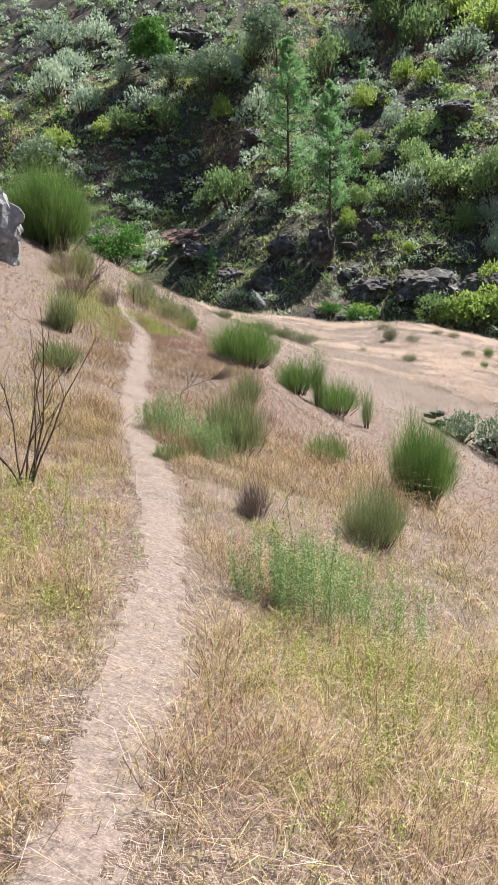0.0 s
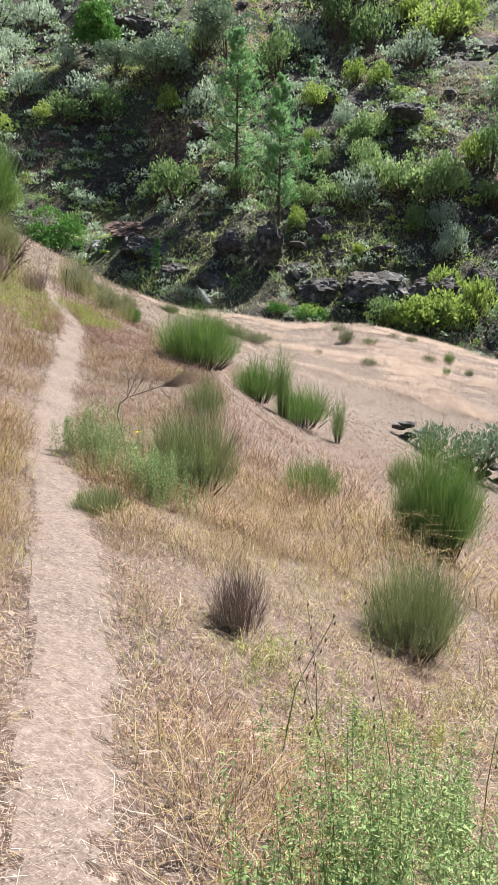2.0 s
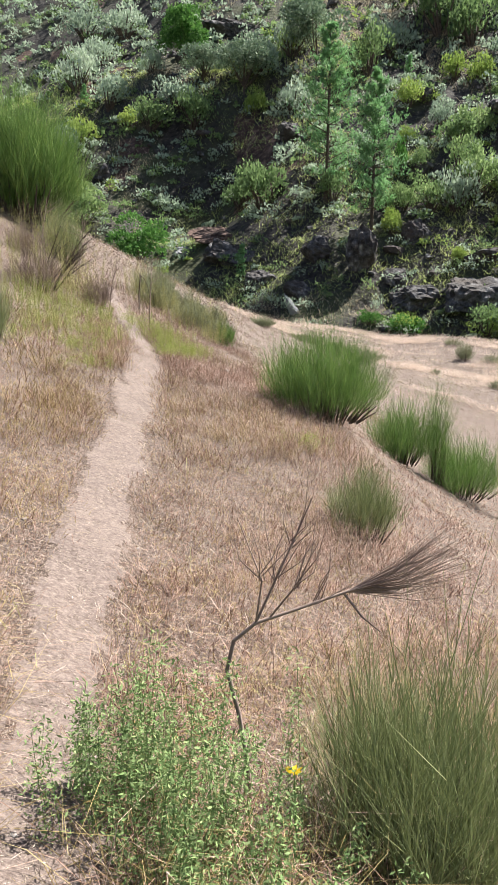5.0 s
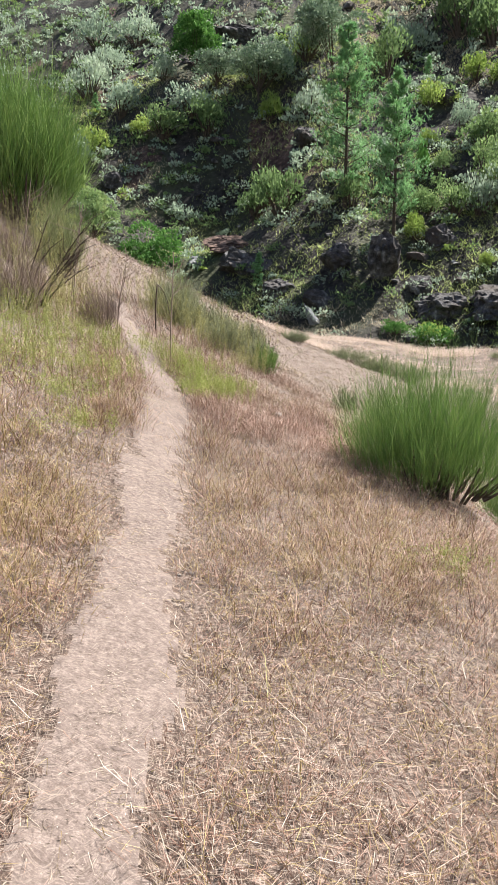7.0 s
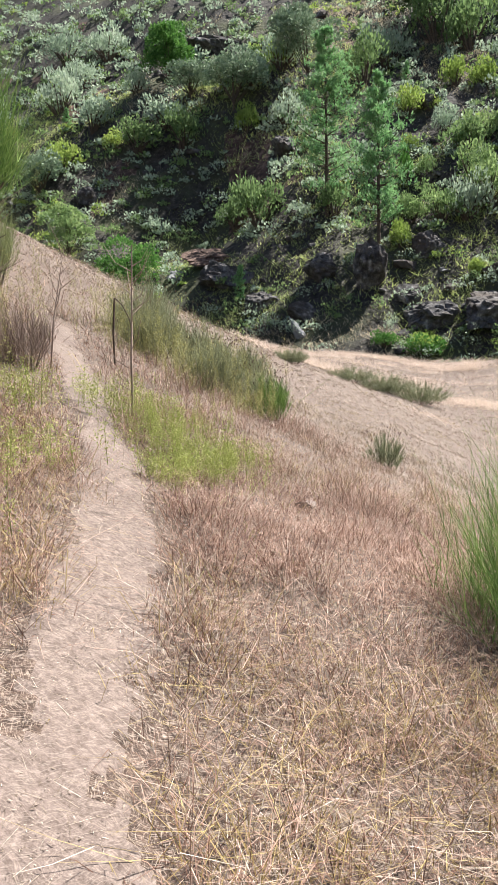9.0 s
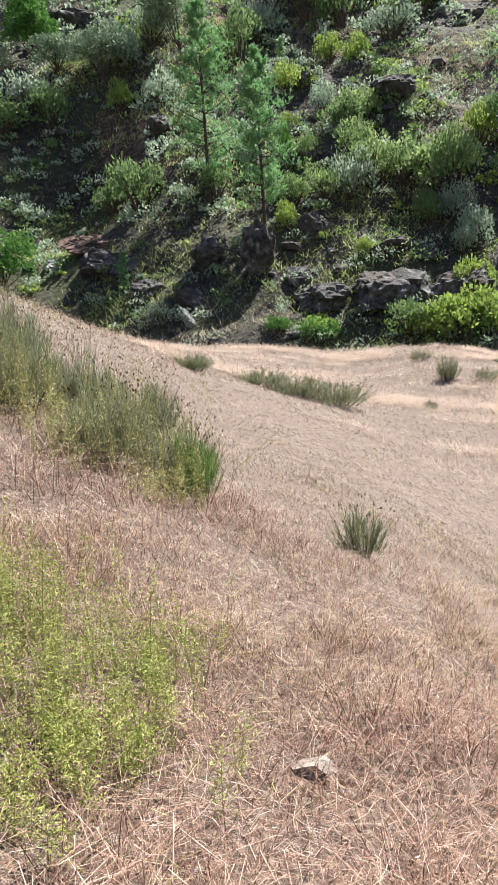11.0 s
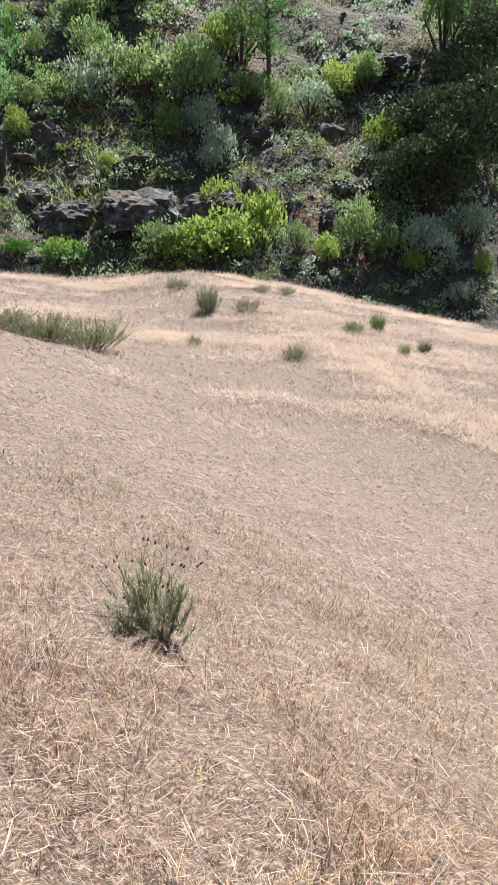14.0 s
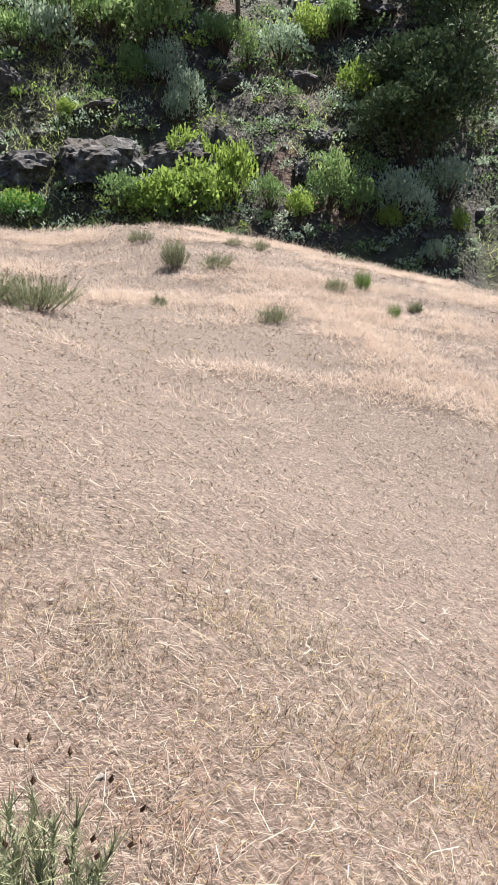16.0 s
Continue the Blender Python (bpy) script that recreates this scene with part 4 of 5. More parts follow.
def pine_meshes(seed, h, r, first=0.16, whorls=17, per=6, needle=0.42, tufts=22):
    """A young open pine: straight trunk, whorls of rising limbs, tufts of needles towards the ends."""
    g_ = np.random.default_rng(seed)
    trunk = limb([(0, 0, -0.6), (0.05, 0, h * 0.3), (0.02, 0.03, h * 0.65), (0, 0, h)], h * 0.014, h * 0.002, 7)
    limbs, pos, out = [], [], []
    for i in range(whorls):
        s = first + (1 - first) * (i / (whorls - 0.4)) ** 0.9
        length = r * (1 - s) ** 0.62 * (0.55 + 0.45 * smooth(0.0, 0.35, np.array(s)))
        for k in range(per):
            a = g_.uniform(0, 2 * np.pi)
            l = length * g_.uniform(0.35, 1.15)
            z0 = h * (s + g_.uniform(-0.02, 0.02))
            p0 = np.array([0, 0, z0])
            p2 = np.array([np.cos(a) * l, np.sin(a) * l, z0 + l * g_.uniform(0.15, 0.65)])
            p1 = (p0 + p2) / 2 - [0, 0, 0.08 * l]
            limbs.append(limb([p0, p1, p2], 0.02 + 0.012 * l, 0.008, 4))
            t = g_.uniform(0.3, 1.06, tufts)[:, None]
            pos.append(p0 * (1 - t) ** 2 + 2 * p1 * t * (1 - t) + p2 * t * t + g_.normal(0, 0.05 + 0.09 * l, (tufts, 3)))
            out.append(np.repeat([[np.cos(a) * 0.6, np.sin(a) * 0.6, 0.7]], tufts, 0))
    pos, out = np.concatenate(pos), np.concatenate(out)
    pos, out = np.repeat(pos, 7, 0), np.repeat(out, 7, 0) + g_.normal(0, 0.8, (len(pos) * 7, 3))
    out /= np.linalg.norm(out, axis=1)[:, None]
    fv, ff = blades(pos, pos + out * needle * g_.uniform(0.6, 1.2, len(pos))[:, None], 0.10, seg=1)
    return raw_mesh("trunk", *trunk, M_BARK, True), raw_mesh("limbwork", *join(limbs), M_BARK), raw_mesh("needles", fv, ff, M_PINE)


def plant(name, x, y, meshes, label, category, scale=(1, 1, 1), turn=0.0, group="", sink=0.15):
    ob = thing(name, Matrix.Translation(spot(x, y, -sink)) @ pose(0, 0, 0, 0, 0, turn) @ Matrix.Diagonal((*scale, 1)), label, category, group)
    for me in meshes:
        part(me.name.split(".")[0], me, ob, kind="stuff" if me.name.startswith(("branchwork", "limbwork")) else "")
    return ob


g = np.random.default_rng(77)
PINES = [pine_meshes(400 + i, 1.0 * hh, rr, whorls=w) for i, (hh, rr, w) in enumerate(((17.0, 5.4, 17), (14.5, 4.6, 15), (18.0, 5.6, 17)))]
plant("pine_tree", -0.3, 92.0, PINES[0], "tall slender young pine with open green crown", "tree", (1, 1, 1.06), 0, "pines")
plant("pine_tree", 4.27, 85.2, PINES[1], "slender young pine with bare lower trunk above rocks", "tree", (1, 1, 1.03), 90, "pines")
plant("pine_tree", 29.75, 87.2, PINES[2], "tall young pine standing among green shrubs", "tree", (1, 1, 0.95), 40, "pines")
plant("pine_tree", 51.5, 85.0, PINES[0], "dark pine at the shaded end of the slope", "tree", (1.1, 1.1, 1.0), 130, "pines")
SAPLING = pine_meshes(410, 3.2, 0.8, 0.05, 9, 5, 0.22, 8)
plant("pine_sapling", 10.05, 111.2, SAPLING, "small bright green pine sapling", "tree", (1, 1, 1.1), 0, "pine saplings")
plant("pine_sapling", -8.62, 84.2, SAPLING, "small bright green conifer sapling by rocks", "tree", (1.1, 1.1, 1.0), 70, "pine saplings")
plant("pine_sapling", -35.5, 121, SAPLING, "small bright green pine sapling", "tree", (1.1, 1.1, 1.0), 20, "pine saplings")
plant("oak_tree", -21.4, 124.6, tree_meshes(420, M_OAK, 4.3, 11.5, 5200, 0.42, 1.6), "dense bright green oak on the slope", "tree")
plant("holm_oak", -11.4, 114.0, tree_meshes(421, M_HOLM, 5.0, 8.6, 5200, 0.36, 1.2), "silvery grey-green holm oak on the slope", "tree", group="holm oaks")
plant("holm_oak", -17.4, 117.4, tree_meshes(422, M_HOLM, 3.4, 5.8, 2600, 0.36, 0.8), "small silvery holm oak beside a larger one", "tree", group="holm oaks")
plant("holm_oak", -1.9, 117.4, tree_meshes(423, M_HOLM, 4.8, 12.2, 5600, 0.4, 1.5), "dark grey-green holm oak high on the slope", "tree", group="holm oaks")
# the gloom of these crowns comes from their shade-coloured leaves
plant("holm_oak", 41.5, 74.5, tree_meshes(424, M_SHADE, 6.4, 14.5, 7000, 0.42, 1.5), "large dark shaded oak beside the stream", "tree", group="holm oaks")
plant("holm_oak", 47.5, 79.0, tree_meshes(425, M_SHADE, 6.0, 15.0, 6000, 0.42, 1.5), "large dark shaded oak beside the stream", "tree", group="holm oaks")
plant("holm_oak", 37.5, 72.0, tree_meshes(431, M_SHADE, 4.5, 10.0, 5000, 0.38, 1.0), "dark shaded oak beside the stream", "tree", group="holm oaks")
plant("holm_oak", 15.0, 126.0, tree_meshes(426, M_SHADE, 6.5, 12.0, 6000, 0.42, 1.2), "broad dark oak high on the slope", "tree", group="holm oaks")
plant("holm_oak", 24.0, 128.0, tree_meshes(427, M_HOLM, 6.0, 11.0, 5000, 0.42, 1.2), "broad grey-green oak high on the slope", "tree", group="holm oaks")
plant("holm_oak", -36.0, 110.0, tree_meshes(428, M_HOLM, 3.6, 6.5, 3000, 0.36, 1.0), "rounded grey-green oak on the slope", "tree", group="holm oaks")
plant("round_tree", -20.3, 89.0, tree_meshes(429, M_OAK, 3.3, 8.4, 4200, 0.3, 0.8, 14), "rounded fresh green tree behind the grassy crest", "tree")
plant("round_tree", -28.5, 96.0, tree_meshes(430, M_SCRUB, 3.2, 7.5, 3600, 0.3, 0.8, 12), "dark green tree behind the grassy crest", "tree")

for i, (x, y, w_, h_, m_) in enumerate(((12.7, 75.2, 4.8, 2.2, 0), (8.0, 76.7, 3.0, 1.8, 0), (-16.0, 91.5, 1.9, 1.0, 1), (-4.7, 105.8, 2.4, 1.7, 0), (11.4, 104.8, 1.7, 1.9, 0), (-15.7, 132.4, 5.7, 1.6, 0), (20.1, 98.3, 3.6, 1.7, 0), (-29.1, 107.5, 2.5, 1.7, 0), (9.6, 94.2, 2.1, 1.3, 0), (-10.3, 87.5, 3.9, 1.9, 0), (-0.9, 83.8, 2.5, 1.8, 0), (16.6, 77.9, 1.2, 1.1, 0), (28.0, 72.9, 1.4, 1.9, 0), (26.3, 81.8, 2.1, 1.1, 0), (8.5, 83.7, 1.8, 1.5, 0), (23.0, 76.6, 1.2, 0.8, 0), (18.5, 74.3, 3.6, 2.6, 0), (-6.5, 82.6, 2.2, 1.2, 0), (41.3, 87.2, 4.8, 1.2, 0), (31.0, 75.5, 1.6, 1.2, 0), (21.0, 73.2, 2.6, 1.4, 0), (-12.0, 93.2, 4.2, 1.0, 2), (33.0, 81.5, 2.2, 1.2, 0), (6.5, 79.8, 1.8, 1.4, 0), (14.5, 79.5, 2.4, 1.2, 0), (-2.8, 80.2, 2.0, 1.1, 0))):
    rock("rock_outcrop", x, y, (w_ * 0.8, w_ * 0.6, h_ * 0.9), ("dark weathered schist outcrop on the slope", "pale weathered rock slab at the stream bank", "reddish brown earth and rock outcrop")[m_], 600 + i, (M_ROCK, M_GRANITE, M_RED)[m_], 0.05, (g.normal(0, 6), g.normal(0, 8), g.normal(0, 25)), 4, group="rock outcrops")
rock("boulder", 3.5, 80.9, (1.7, 1.5, 3.1), "tall angular grey boulder below a pine", 640, M_ROCK, 0.45, (8, -16, 30), 4)
rock("leaning_slab", -3.3, 77.8, (0.5, 0.3, 1.5), "narrow pale stone slab leaning at the stream", 641, M_GRANITE, 0.4, (0, -35, 10), 3)

LOOKS = {"grey": (M_GREY, 0.17, "grey-green rounded shrub on the rocky slope"), "green": (M_SCRUB, 0.17, "dark green rounded shrub on the rocky slope"),
         "lime": (M_LIME, 0.20, "sunlit yellow-green shrub on the rocky slope"), "oak": (M_OAK, 0.2, "fresh green bushy shrub on the rocky slope")}
SHRUBS = {k: [shrub_meshes(500 + 10 * j + i, m_, 1250, leaf_ * 0.6, lobes=13) for i in range(3)] for j, (k, (m_, leaf_, _)) in enumerate(LOOKS.items())}


def hill_shrub(kind, x, y, r, h):
    return plant("shrub", x, y, SHRUBS[kind][int(g.integers(3))], LOOKS[kind][2], "shrub", (r, r, h), g.uniform(0, 360), "slope shrubs")


for kind, x, y, r, h in (
        ("lime", -33.7, 113.0, 2.57, 4.2), ("grey", -38.1, 126.7, 3.72, 6.38), ("grey", -31.4, 119.0, 3.44, 4.92), ("lime", -27.4, 114.9, 1.88, 2.63),
        ("green", -24.0, 113.0, 3.67, 4.59), ("grey", -20.3, 114.9, 3.73, 4.19), ("green", -17.9, 112.1, 3.16, 5.41), ("grey", -36.5, 134.2, 3.38, 4.51),
        ("lime", -9.6, 111.2, 1.78, 3.74), ("lime", -12.5, 117.9, 1.44, 2.49), ("grey", -9.2, 117.7, 2.86, 4.77), ("green", -7.3, 95.0, 3.35, 5.96),
        ("green", -10.2, 99.8, 2.36, 3.93), ("green", 0.4, 91.6, 2.15, 3.58), ("grey", -4.5, 110.5, 2.65, 4.42), ("lime", 9.5, 104.4, 2.09, 3.51),
        ("lime", 15.4, 108.3, 1.98, 3.52), ("lime", 18.4, 106.9, 2.09, 3.65), ("lime", 12.3, 104.2, 1.17, 1.68), ("green", 15.9, 97.1, 2.73, 4.28),
        ("lime", 8.7, 98.9, 1.18, 2.36), ("oak", 7.8, 93.8, 0.96, 3.69), ("green", 9.6, 93.9, 1.67, 2.97), ("grey", 13.0, 100.4, 1.61, 3.21),
        ("lime", 28.2, 115.9, 5.35, 5.83), ("lime", 25.4, 122.1, 3.07, 5.11), ("lime", 31.8, 117.9, 3.0, 5.0), ("green", 18.8, 116.3, 3.83, 7.66),
        ("grey", 23.3, 110.8, 3.66, 4.58), ("green", 6.6, 88.5, 2.08, 2.77), ("lime", 6.3, 84.5, 1.12, 2.24), ("green", 13.8, 91.2, 2.53, 4.34),
        ("grey", 12.7, 87.2, 2.4, 4.81), ("green", 17.5, 87.2, 2.78, 4.17), ("green", 21.4, 85.2, 3.77, 4.8), ("lime", 22.8, 86.5, 2.1, 3.5),
        ("green", 18.6, 81.9, 1.47, 2.93), ("lime", 25.9, 90.0, 1.84, 4.42), ("lime", 12.0, 79.8, 0.75, 1.5), ("green", 10.2, 86.9, 2.38, 3.41),
        ("green", 13.2, 71.6, 1.97, 2.81), ("lime", 18.8, 71.5, 2.29, 3.43), ("lime", 14.6, 71.0, 1.96, 2.8), ("lime", 21.6, 72.0, 2.03, 4.65),
        ("lime", 6.7, 73.6, 1.71, 1.6), ("grey", 21.7, 79.1, 2.23, 3.82), ("grey", -5.3, 120.0, 2.93, 5.85), ("lime", -6.1, 121.2, 1.97, 3.55),
        ("green", 5.2, 114.1, 3.69, 6.45), ("grey", 8.9, 122.3, 4.01, 6.02), ("green", 15.3, 120.6, 4.47, 7.95), ("grey", -34.6, 142.8, 4.21, 6.01),
        ("grey", -41.4, 142.6, 4.25, 6.07), ("grey", -26.2, 124.8, 2.06, 4.12), ("green", 20.6, 84.5, 3.09, 6.17), ("green", 14.7, 87.9, 3.17, 4.61),
        ("green", 28.1, 90.0, 3.14, 5.65), ("green", 27.2, 85.0, 2.34, 3.5), ("grey", 20.8, 81.9, 1.89, 3.78), ("green", 18.4, 82.7, 1.35, 3.24),
        ("lime", 19.3, 74.8, 1.92, 2.89), ("lime", 17.3, 70.6, 2.89, 3.56), ("lime", 14.6, 70.8, 1.98, 2.2), ("lime", 19.8, 70.5, 1.81, 3.16),
        ("lime", 26.1, 69.8, 1.45, 2.34), ("green", 30.7, 69.3, 2.18, 3.39), ("green", 24.0, 70.6, 1.4, 2.8), ("green", 28.9, 70.5, 2.18, 4.36),
        ("grey", 34.4, 68.6, 2.48, 3.97), ("lime", 36.7, 78.9, 2.01, 3.44), ("lime", 36.0, 85.6, 2.17, 3.72), ("green", 38.8, 85.1, 2.51, 3.77),
        ("grey", 32.0, 83.7, 2.36, 3.54), ("lime", 11.9, 79.7, 0.7, 1.51), ("lime", 39.2, 67.8, 1.03, 2.06), 
        ("grey", 34.7, 65.2, 1.44, 1.91), ("grey", 39.4, 70.0, 2.38, 3.7), ("green", 29.0, 83.5, 1.73, 4.04), ("grey", 35.2, 75.5, 1.63, 2.17),
        ("lime", 39.2, 85.9, 1.91, 3.18), ("green", 14.3, 96.3, 2.92, 3.89), ("grey", 20.0, 78.6, 1.54, 2.56), ("green", 7.7, 88.4, 1.7, 2.84),
        ("lime", 6.2, 85.5, 1.08, 2.17), ("oak", 6.7, 73.2, 2.0, 2.22), ("oak", 3.7, 73.8, 1.33, 1.56), ("lime", 32.9, 68.3, 1.1, 1.95),
        ("green", 48.4, 86.1, 3.74, 8.17),
):
    hill_shrub(kind, x, y, r, h)

# ---- scrub cover that nobody could count
n = 6600
x, y = rng.uniform(-80, 72, n), 64 + 128 * rng.uniform(0, 1, n) ** 1.2
dens = patchy(x, y, 11, 61, -0.75, 0.35)
x, y = thin_out(x, y, 0.35 + 0.65 * dens)
kinds = rng.uniform(size=len(x)) + 0.25 * ripple(x, y, 20, 63)
for lo, hi, m_, lab, lf in ((-1, 0.56, M_GREY, "grey-green low scrub covering the far slope", 0.34), (0.56, 0.93, M_SCRUB, "dark green low scrub covering the far slope", 0.34), (0.93, 3, M_LIME, "yellow-green low scrub dotted over the far slope", 0.34)):
    k = (kinds >= lo) & (kinds < hi)
    bits = []
    for sx, sy, s_ in zip(x[k], y[k], rng.uniform(0.55, 2.0, k.sum())):
        far = 1 if sy < 112 else 0.5
        near_ = sy < 84
        c = int((56 if near_ else 44) * far * (0.3 + s_))
        p, d, _ = crown_points(rng, c, s_, s_ * rng.uniform(0.8, 1.5), 0.05, 6)
        p = p + [sx, sy, float(land([sx], [sy])[0]) - 0.15]
        bits.append(leaves(p, lf * (0.62 if near_ else 1.0) / far ** 0.5 * rng.uniform(0.6, 1.4, c), rng, d + [0, 0, 0.4]))
    tagged(new("scrub", raw_mesh("scrub", *join(bits), m_)), lab, "scrub", kind="stuff")

# dry and green grass tufts of the far slope
n = 100000
x, y = rng.uniform(-60, 75, n), rng.uniform(63, 140, n)
lush = np.exp(-((x - 15.5) / 3.2) ** 2 - ((y - 84) / 4.5) ** 2)
x, y = thin_out(x, y, 0.06 + 0.7 * patchy(x, y, 8, 65, -0.3, 0.5) + lush)
hgt = rng.uniform(0.25, 0.8, len(x))
k = ripple(x, y, 12, 66) + 2 * np.exp(-((x - 15.5) / 4) ** 2 - ((y - 84) / 5) ** 2) > -0.1
M_TUFT = material("slope_grass", [(0.2, 0.25, 0.08), (0.4, 0.46, 0.17), (0.6, 0.64, 0.32)], 0.3, bump=0, island=0.5, leaf=0.4)
M_TUFT_D = material("slope_dry_grass", [(0.24, 0.2, 0.135), (0.42, 0.36, 0.26), (0.6, 0.53, 0.41)], 0.3, bump=0, island=0.5, leaf=0.3)
sward("slope_grass", x[k], y[k], hgt[k], 0.9, 0.08, M_TUFT, "pale green grass tufts on the far slope", spread=0.7, tuft=5, seg=1)
sward("slope_grass", x[~k], y[~k], hgt[~k], 0.9, 0.08, M_TUFT_D, "dry straw-coloured tufts on the far slope", spread=0.7, tuft=5, seg=1)

# loose rock and ledges that show between the scrub
n = 1500
x, y = rng.uniform(-60, 70, n), 66 + 80 * rng.uniform(0, 1, n) ** 1.3
x, y = thin_out(x, y, patchy(x, y, 6, 67, -0.2, 0.5) + 0.25)
SCREE = [rock_mesh(650 + i, (1, 0.8, 0.6), M_ROCK, 1, 0.35) for i in range(6)]
bits = []
for i, (sx, sy) in enumerate(zip(x, y)):
    me = SCREE[i % 6]
    co = np.array([v.co for v in me.vertices])
    tri = np.array([p.vertices for p in me.polygons])
    a, s_ = rng.uniform(0, 2 * np.pi), 0.25 + 1.1 * rng.uniform() ** 2.5
    co = co * s_ * [1, 1, rng.uniform(0.6, 1.3)] @ np.array([[np.cos(a), np.sin(a), 0], [-np.sin(a), np.cos(a), 0], [0, 0, 1]])
    bits.append((co + [sx, sy, float(land([sx], [sy])[0])], tri))
tagged(new("scree", raw_mesh("scree", *join(bits), M_ROCK)), "broken grey schist rocks strewn over the far slope", "rock", kind="stuff")

# brambles over the terrace wall
for i, (bx, by, r_, h_) in enumerate(((5.1, 22.9, 0.8, 1.2), (6.2, 22.4, 1.1, 1.8), (7.7, 21.9, 1.2, 2.0), (9.3, 21.5, 1.3, 2.0))):
    plant("bramble", bx, by, shrub_meshes(700 + i, M_HOLM, 1500, 0.08, 1, 1, lobes=12), "tangled dark bramble thicket over a stone wall", "bramble", (r_, r_, h_), 0, "wall brambles")


def meadow_points(n, power=1.25, falloff=5.0):
    """Places in the meadow, denser near the walked line."""
    x, y = scatter(n, -8, 18, 0.6, 45)
    d = eye_gap(x, y)
    gap = 0.16 + 0.012 * np.round(np.minimum(d, 30) / 4)
    x, y = thin_out(x, y, np.clip((falloff / np.maximum(d, 1.4)) ** power, 0, 1) * (y < brow(x) + 0.8) * (0.02 + 0.98 * off_path(x, y)) * (0.12 + 0.88 * patchy(x, y, gap, 81, -0.5, 0.2)))
    return x, y


def tall(x, y):
    """Height of the sward: short on the open meadow, tall in patches beside the path."""
    sel = patchy(x, y, 2.2, 41, -0.6, 0.5)
    sel = sel + 0.55 * smooth(0.1, 0.9, x) * smooth(13, 10, y) * smooth(2.5, 4, y)
    sel = sel + 0.4 * smooth(7.5, 9.5, y) * smooth(16, 13, y)
    open_field = smooth(17, 23, y) * smooth(-3.4, -2.2, x)
    bank = np.exp(-((x + 3.6) ** 2 + ((y - 20.5) / 1.6) ** 2) / 1.2)
    return ((0.075 + 0.145 * sel) * (1 - 0.68 * open_field) + 0.1 * bank) * (0.3 + 0.7 * off_path(x, y)) * (0.55 + 0.85 * patchy(x, y, 0.42, 43, -0.5, 0.6))


def tint(x, y):
    """Which kind of grass grows where: 0 golden, 1 straw, 2 russet."""
    left = smooth(0.5, -0.3, x - path_x(np.minimum(y, 21)) + 0.3) * (y < 21)
    r = rng.uniform(size=len(x)) + 0.7 * ripple(x, y, 1.9, 46) * 0.5
    gold = np.clip(0.08 + 0.2 * left - 0.25 * smooth(18, 22, y) * smooth(-3.4, -2.5, x) + 0.42 * smooth(12.5, 8.5, y), 0.02, 1)
    russet = np.clip(0.12 + 0.22 * smooth(25, 20, y) + 0.4 * smooth(7, 9.5, y) * smooth(23, 18, y), 0, 1)
    return np.where(r < gold, 0, np.where(r > 1 - russet, 2, 1))


GRASSES = ((M_GOLD, "golden dry grass beside the footpath"), (M_STRAW, "straw-coloured dry grass of the sloping meadow"), (M_RUSSET, "reddish brown seeding dry grass of the meadow"))
# standing and bent blades
x, y = meadow_points(240000, 1.5, 4.2)
kind_ = tint(x, y)
for i, (m_, lab) in enumerate(GRASSES):
    k = kind_ == i
    far = eye_gap(x[k], y[k]) > 6.5
    for side, seg_ in ((far, 1), (~far, 2)):
        u, w_ = x[k][side], y[k][side]
        sward("dry_grass", u, w_, tall(u, w_) * (1.2 if i == 0 else 1.0), 1.2, blade_width(u, w_, 0.0024, 0.0007), m_, lab, spread=0.14, droop=0.25, seg=seg_)
# a closer growth right beside the walked line
x, y = scatter(330000, -6, 4.5, 1.2, 25.5)
d = eye_gap(x, y)
x, y = thin_out(x, y, smooth(4.4, 2.0, d) * (0.02 + 0.98 * off_path(x, y)) * (0.15 + 0.85 * patchy(x, y, 0.16, 83, -0.5, 0.3)))
kind_ = tint(x, y)
for i, (m_, lab) in enumerate(GRASSES):
    k = kind_ == i
    sward("dry_grass", x[k], y[k], tall(x[k], y[k]) * 0.85, 1.3, 0.0023, m_, lab.replace("dry grass", "tangled dry grass"), spread=0.10, tuft=4, droop=0.2)
# seeds, husks and scraps that fill the sward
x, y = meadow_points(2100000, 1.4, 3.2)
kind_ = tint(x, y)
for i, (m_, lab) in enumerate(GRASSES):
    k = kind_ == i
    up = tall(x[k], y[k]) * rng.uniform(0.02, 0.8, k.sum()) ** 1.4
    crumbs("grass_chaff", x[k], y[k], up, 0.0048 + 0.0013 * np.clip(eye_gap(x[k], y[k]) - 1.2, 0, 40), m_, ("golden", "pale straw", "russet")[i] + " seeds and husks of dry grass")

# fallen straw
x, y = meadow_points(260000, 1.4, 4.0)
n = len(x)
a = rng.uniform(0, 2 * np.pi, n)
l = rng.uniform(0.05, 0.2, n)
z0 = land(x, y) + rng.uniform(0.01, 0.09, n)
x1, y1 = x + np.cos(a) * l, y + np.sin(a) * l
bend = np.stack([-np.sin(a) * l * 0.15, np.cos(a) * l * 0.15, l * 0.12], 1) * rng.choice([-1, 1], n)[:, None] * [1, 1, 0.5]
v, f = blades(np.stack([x, y, z0], 1), np.stack([x1, y1, land(x1, y1) + rng.uniform(0.01, 0.09, n)], 1), blade_width(x, y, 0.0022, 0.0007), bend)
tagged(new("fallen_straw", raw_mesh("fallen_straw", v, f, M_STRAW)), "pale fallen straw lying over the meadow soil", "straw", kind="stuff")

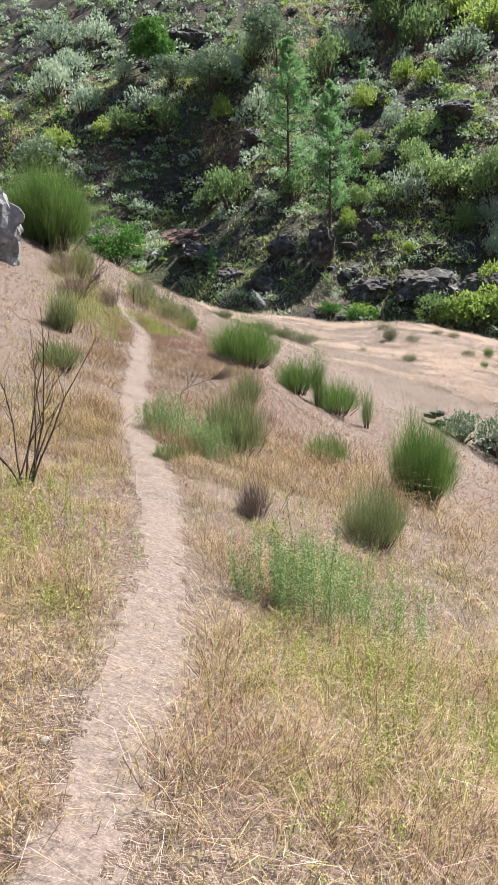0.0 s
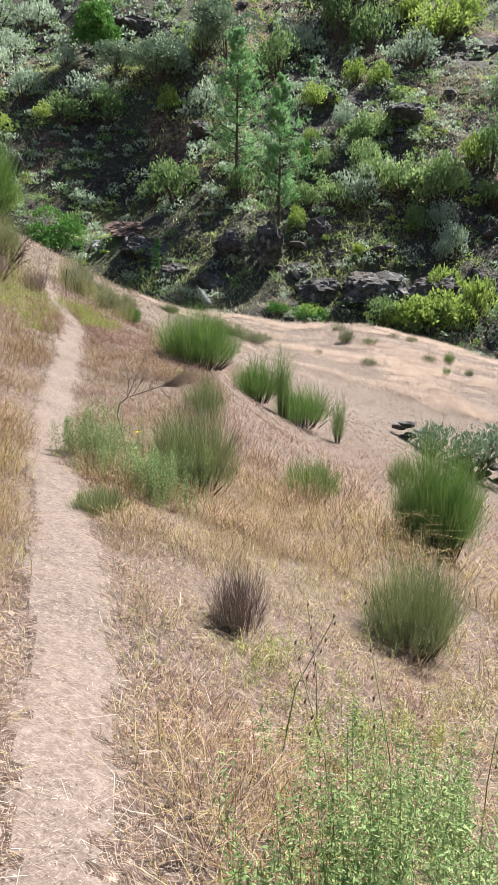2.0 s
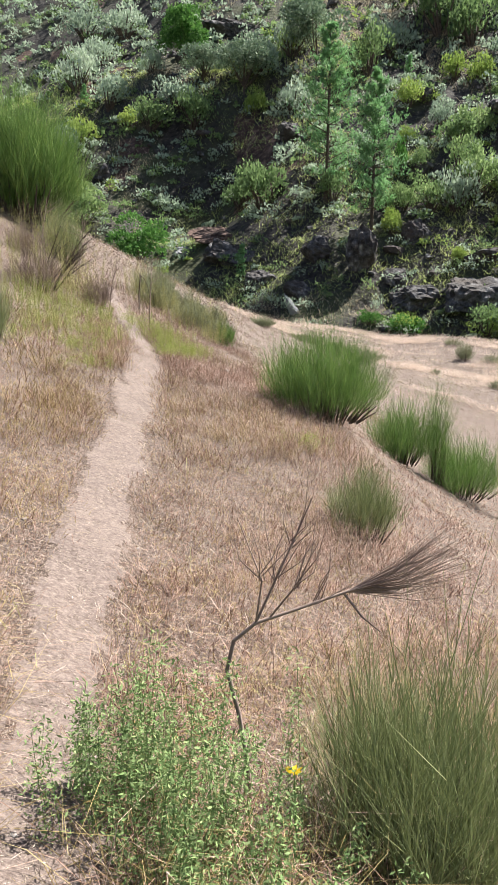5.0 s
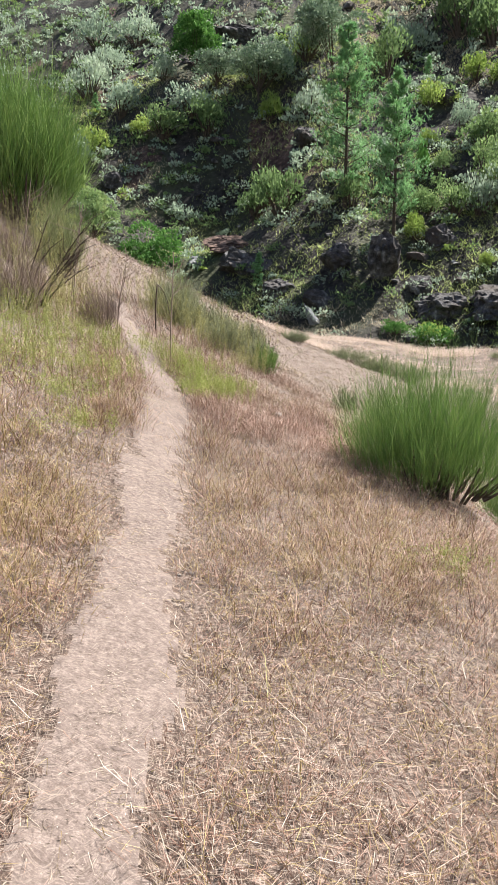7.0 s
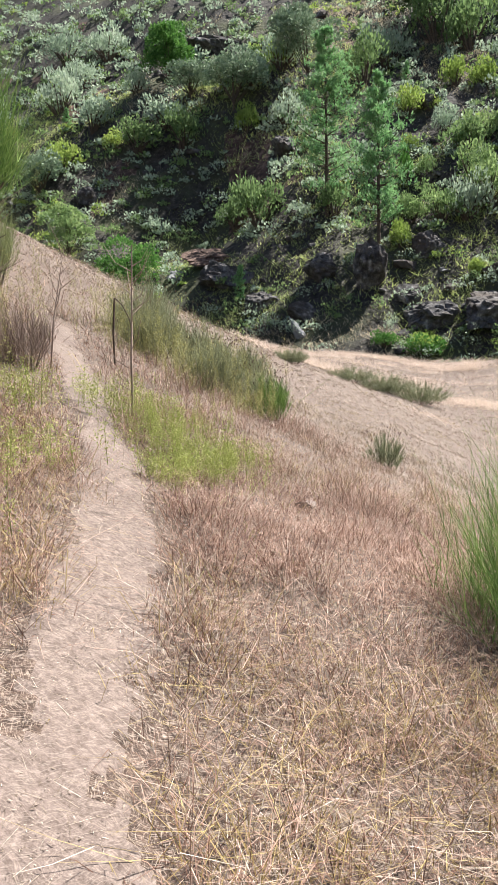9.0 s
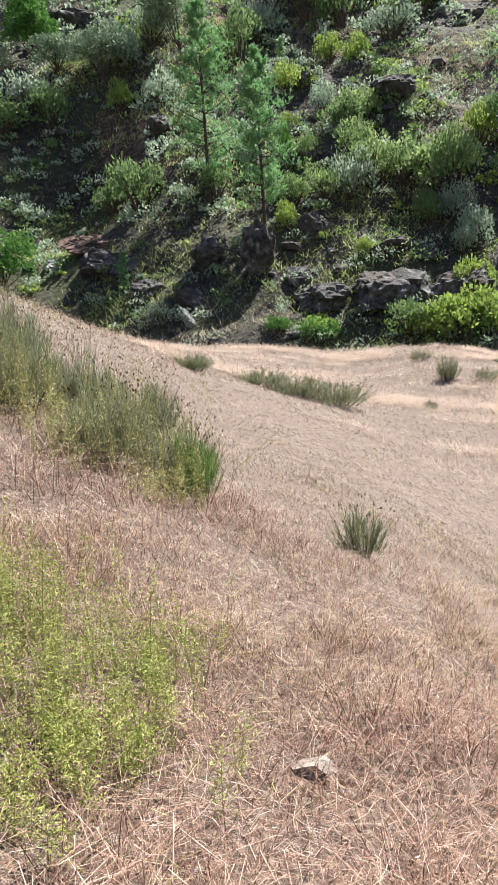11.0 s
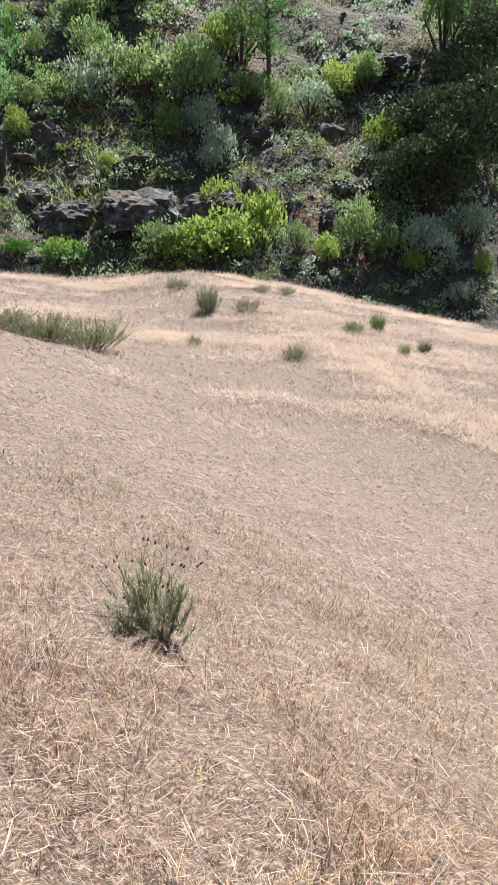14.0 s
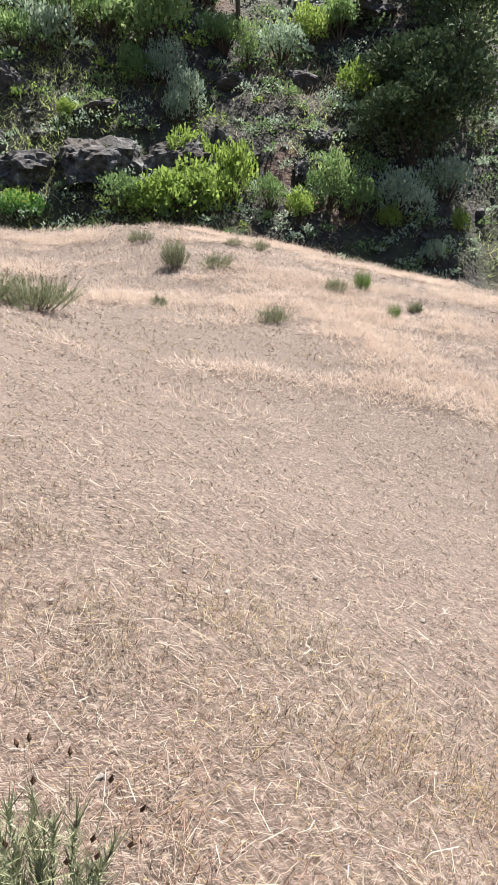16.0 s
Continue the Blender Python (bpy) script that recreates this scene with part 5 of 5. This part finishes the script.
# litter on the footpath itself
y = rng.uniform(0.8, 20.5, 36000)
x = path_x(y) + rng.normal(0, 0.10, 36000)
crumbs("path_litter", x, y, rng.uniform(0.016, 0.026, 36000), rng.uniform(0.002, 0.0055, 36000), M_STRAW, "trodden straw crumbs covering the footpath", "straw", 0.75)
M_CLOD = material("earth_clods", [(0.07, 0.05, 0.042), (0.15, 0.11, 0.095), (0.3, 0.24, 0.21)], 20.0, bump=0, island=0.85)
y = rng.uniform(0.8, 20.5, 15000)
x = path_x(y) + rng.normal(0, 0.11, 15000)
crumbs("path_grit", x, y, rng.uniform(0.018, 0.028, 15000), rng.uniform(0.002, 0.005, 15000), M_CLOD, "loose brown clods and grit on the footpath", "earth", 0.85)
y = rng.uniform(0.8, 20.5, 2600)
x = path_x(y) + rng.normal(0, 0.14, 2600)
a, l = rng.uniform(0, 2 * np.pi, 2600), rng.uniform(0.03, 0.10, 2600)
x1, y1 = x + np.cos(a) * l, y + np.sin(a) * l
v, f = blades(np.stack([x, y, land(x, y) + 0.022], 1), np.stack([x1, y1, land(x1, y1) + 0.026], 1), 0.0016)
tagged(new("straw_litter", raw_mesh("straw_litter", v, f, M_STRAW)), "short straw pieces trodden into the footpath", "straw", kind="stuff")

# pink hair grass: soft clouds on the far half of the meadow
x, y = scatter(5200, -4, 18, 24, 45)
x, y = thin_out(x, y, (patchy(x * 0.55, y * 1.2, 1.9, 51, 0.2, 0.5) * smooth(27, 32, y + 0.3 * x) + 0.12 * smooth(36, 39, y) + 0.55 * np.exp(-((y - 33.6 + 0.28 * (x - 4)) / 1.2) ** 2) * smooth(1.5, 4.5, x) * patchy(x, y, 1.1, 53, -0.3, 0.3)) * (y < brow(x) + 0.3))
size_ = rng.uniform(0.25, 0.8, len(x))
m_n = 110
cx, cy, cr = np.repeat(x, m_n), np.repeat(y, m_n), np.repeat(size_, m_n)
a, q_ = rng.uniform(0, 2 * np.pi, len(cx)), np.sqrt(rng.uniform(0, 1, len(cx)))
px_, py_ = cx + np.cos(a) * q_ * cr * 1.25, cy + np.sin(a) * q_ * cr * 0.8
dome = (0.10 + 0.34 * cr) * np.sqrt(1 - 0.85 * q_ ** 2) * rng.uniform(0.35, 1.1, len(cx))
foot = np.stack([px_, py_, land(px_, py_) + dome * 0.35], 1)
tip = foot + np.stack([np.cos(a) * 0.12 * q_, np.sin(a) * 0.12 * q_, dome * 0.45], 1) + rng.normal(0, 0.09, (len(cx), 3)) * [1, 1, 0.5]
v, f = blades(foot, tip, 0.010, seg=1)
tagged(new("hair_grass", raw_mesh("hair_grass", v, f, M_PINK)), "soft pale pink seeding hair grass in drifts", "grass", kind="stuff")

# green blades mixed into the dry grass in patches
x, y = meadow_points(110000)
keep = patchy(x, y, 1.5, 71, 0.05, 0.6) * (1 - smooth(18, 20, y) * smooth(-3.2, -2.6, x)) * smooth(14, 8, y)
keep = np.maximum(keep, 0.8 * np.exp(-((x - 0.15) ** 2 + (y - 4.0) ** 2) / 0.9)) + 0.7 * np.exp(-((x + 1.9) ** 2 + (y - 4.2) ** 2) / 1.0) + 0.8 * np.exp(-((x + 3.9) ** 2 + (y - 17.5) ** 2) / 1.6)
x, y = thin_out(x, y, np.clip(keep, 0, 1))
sward("green_grass", x, y, np.full(len(x), 0.17), 0.9, blade_width(x, y, 0.003, 0.0008), M_OLIVE, "yellow-green grass showing through the dry sward")
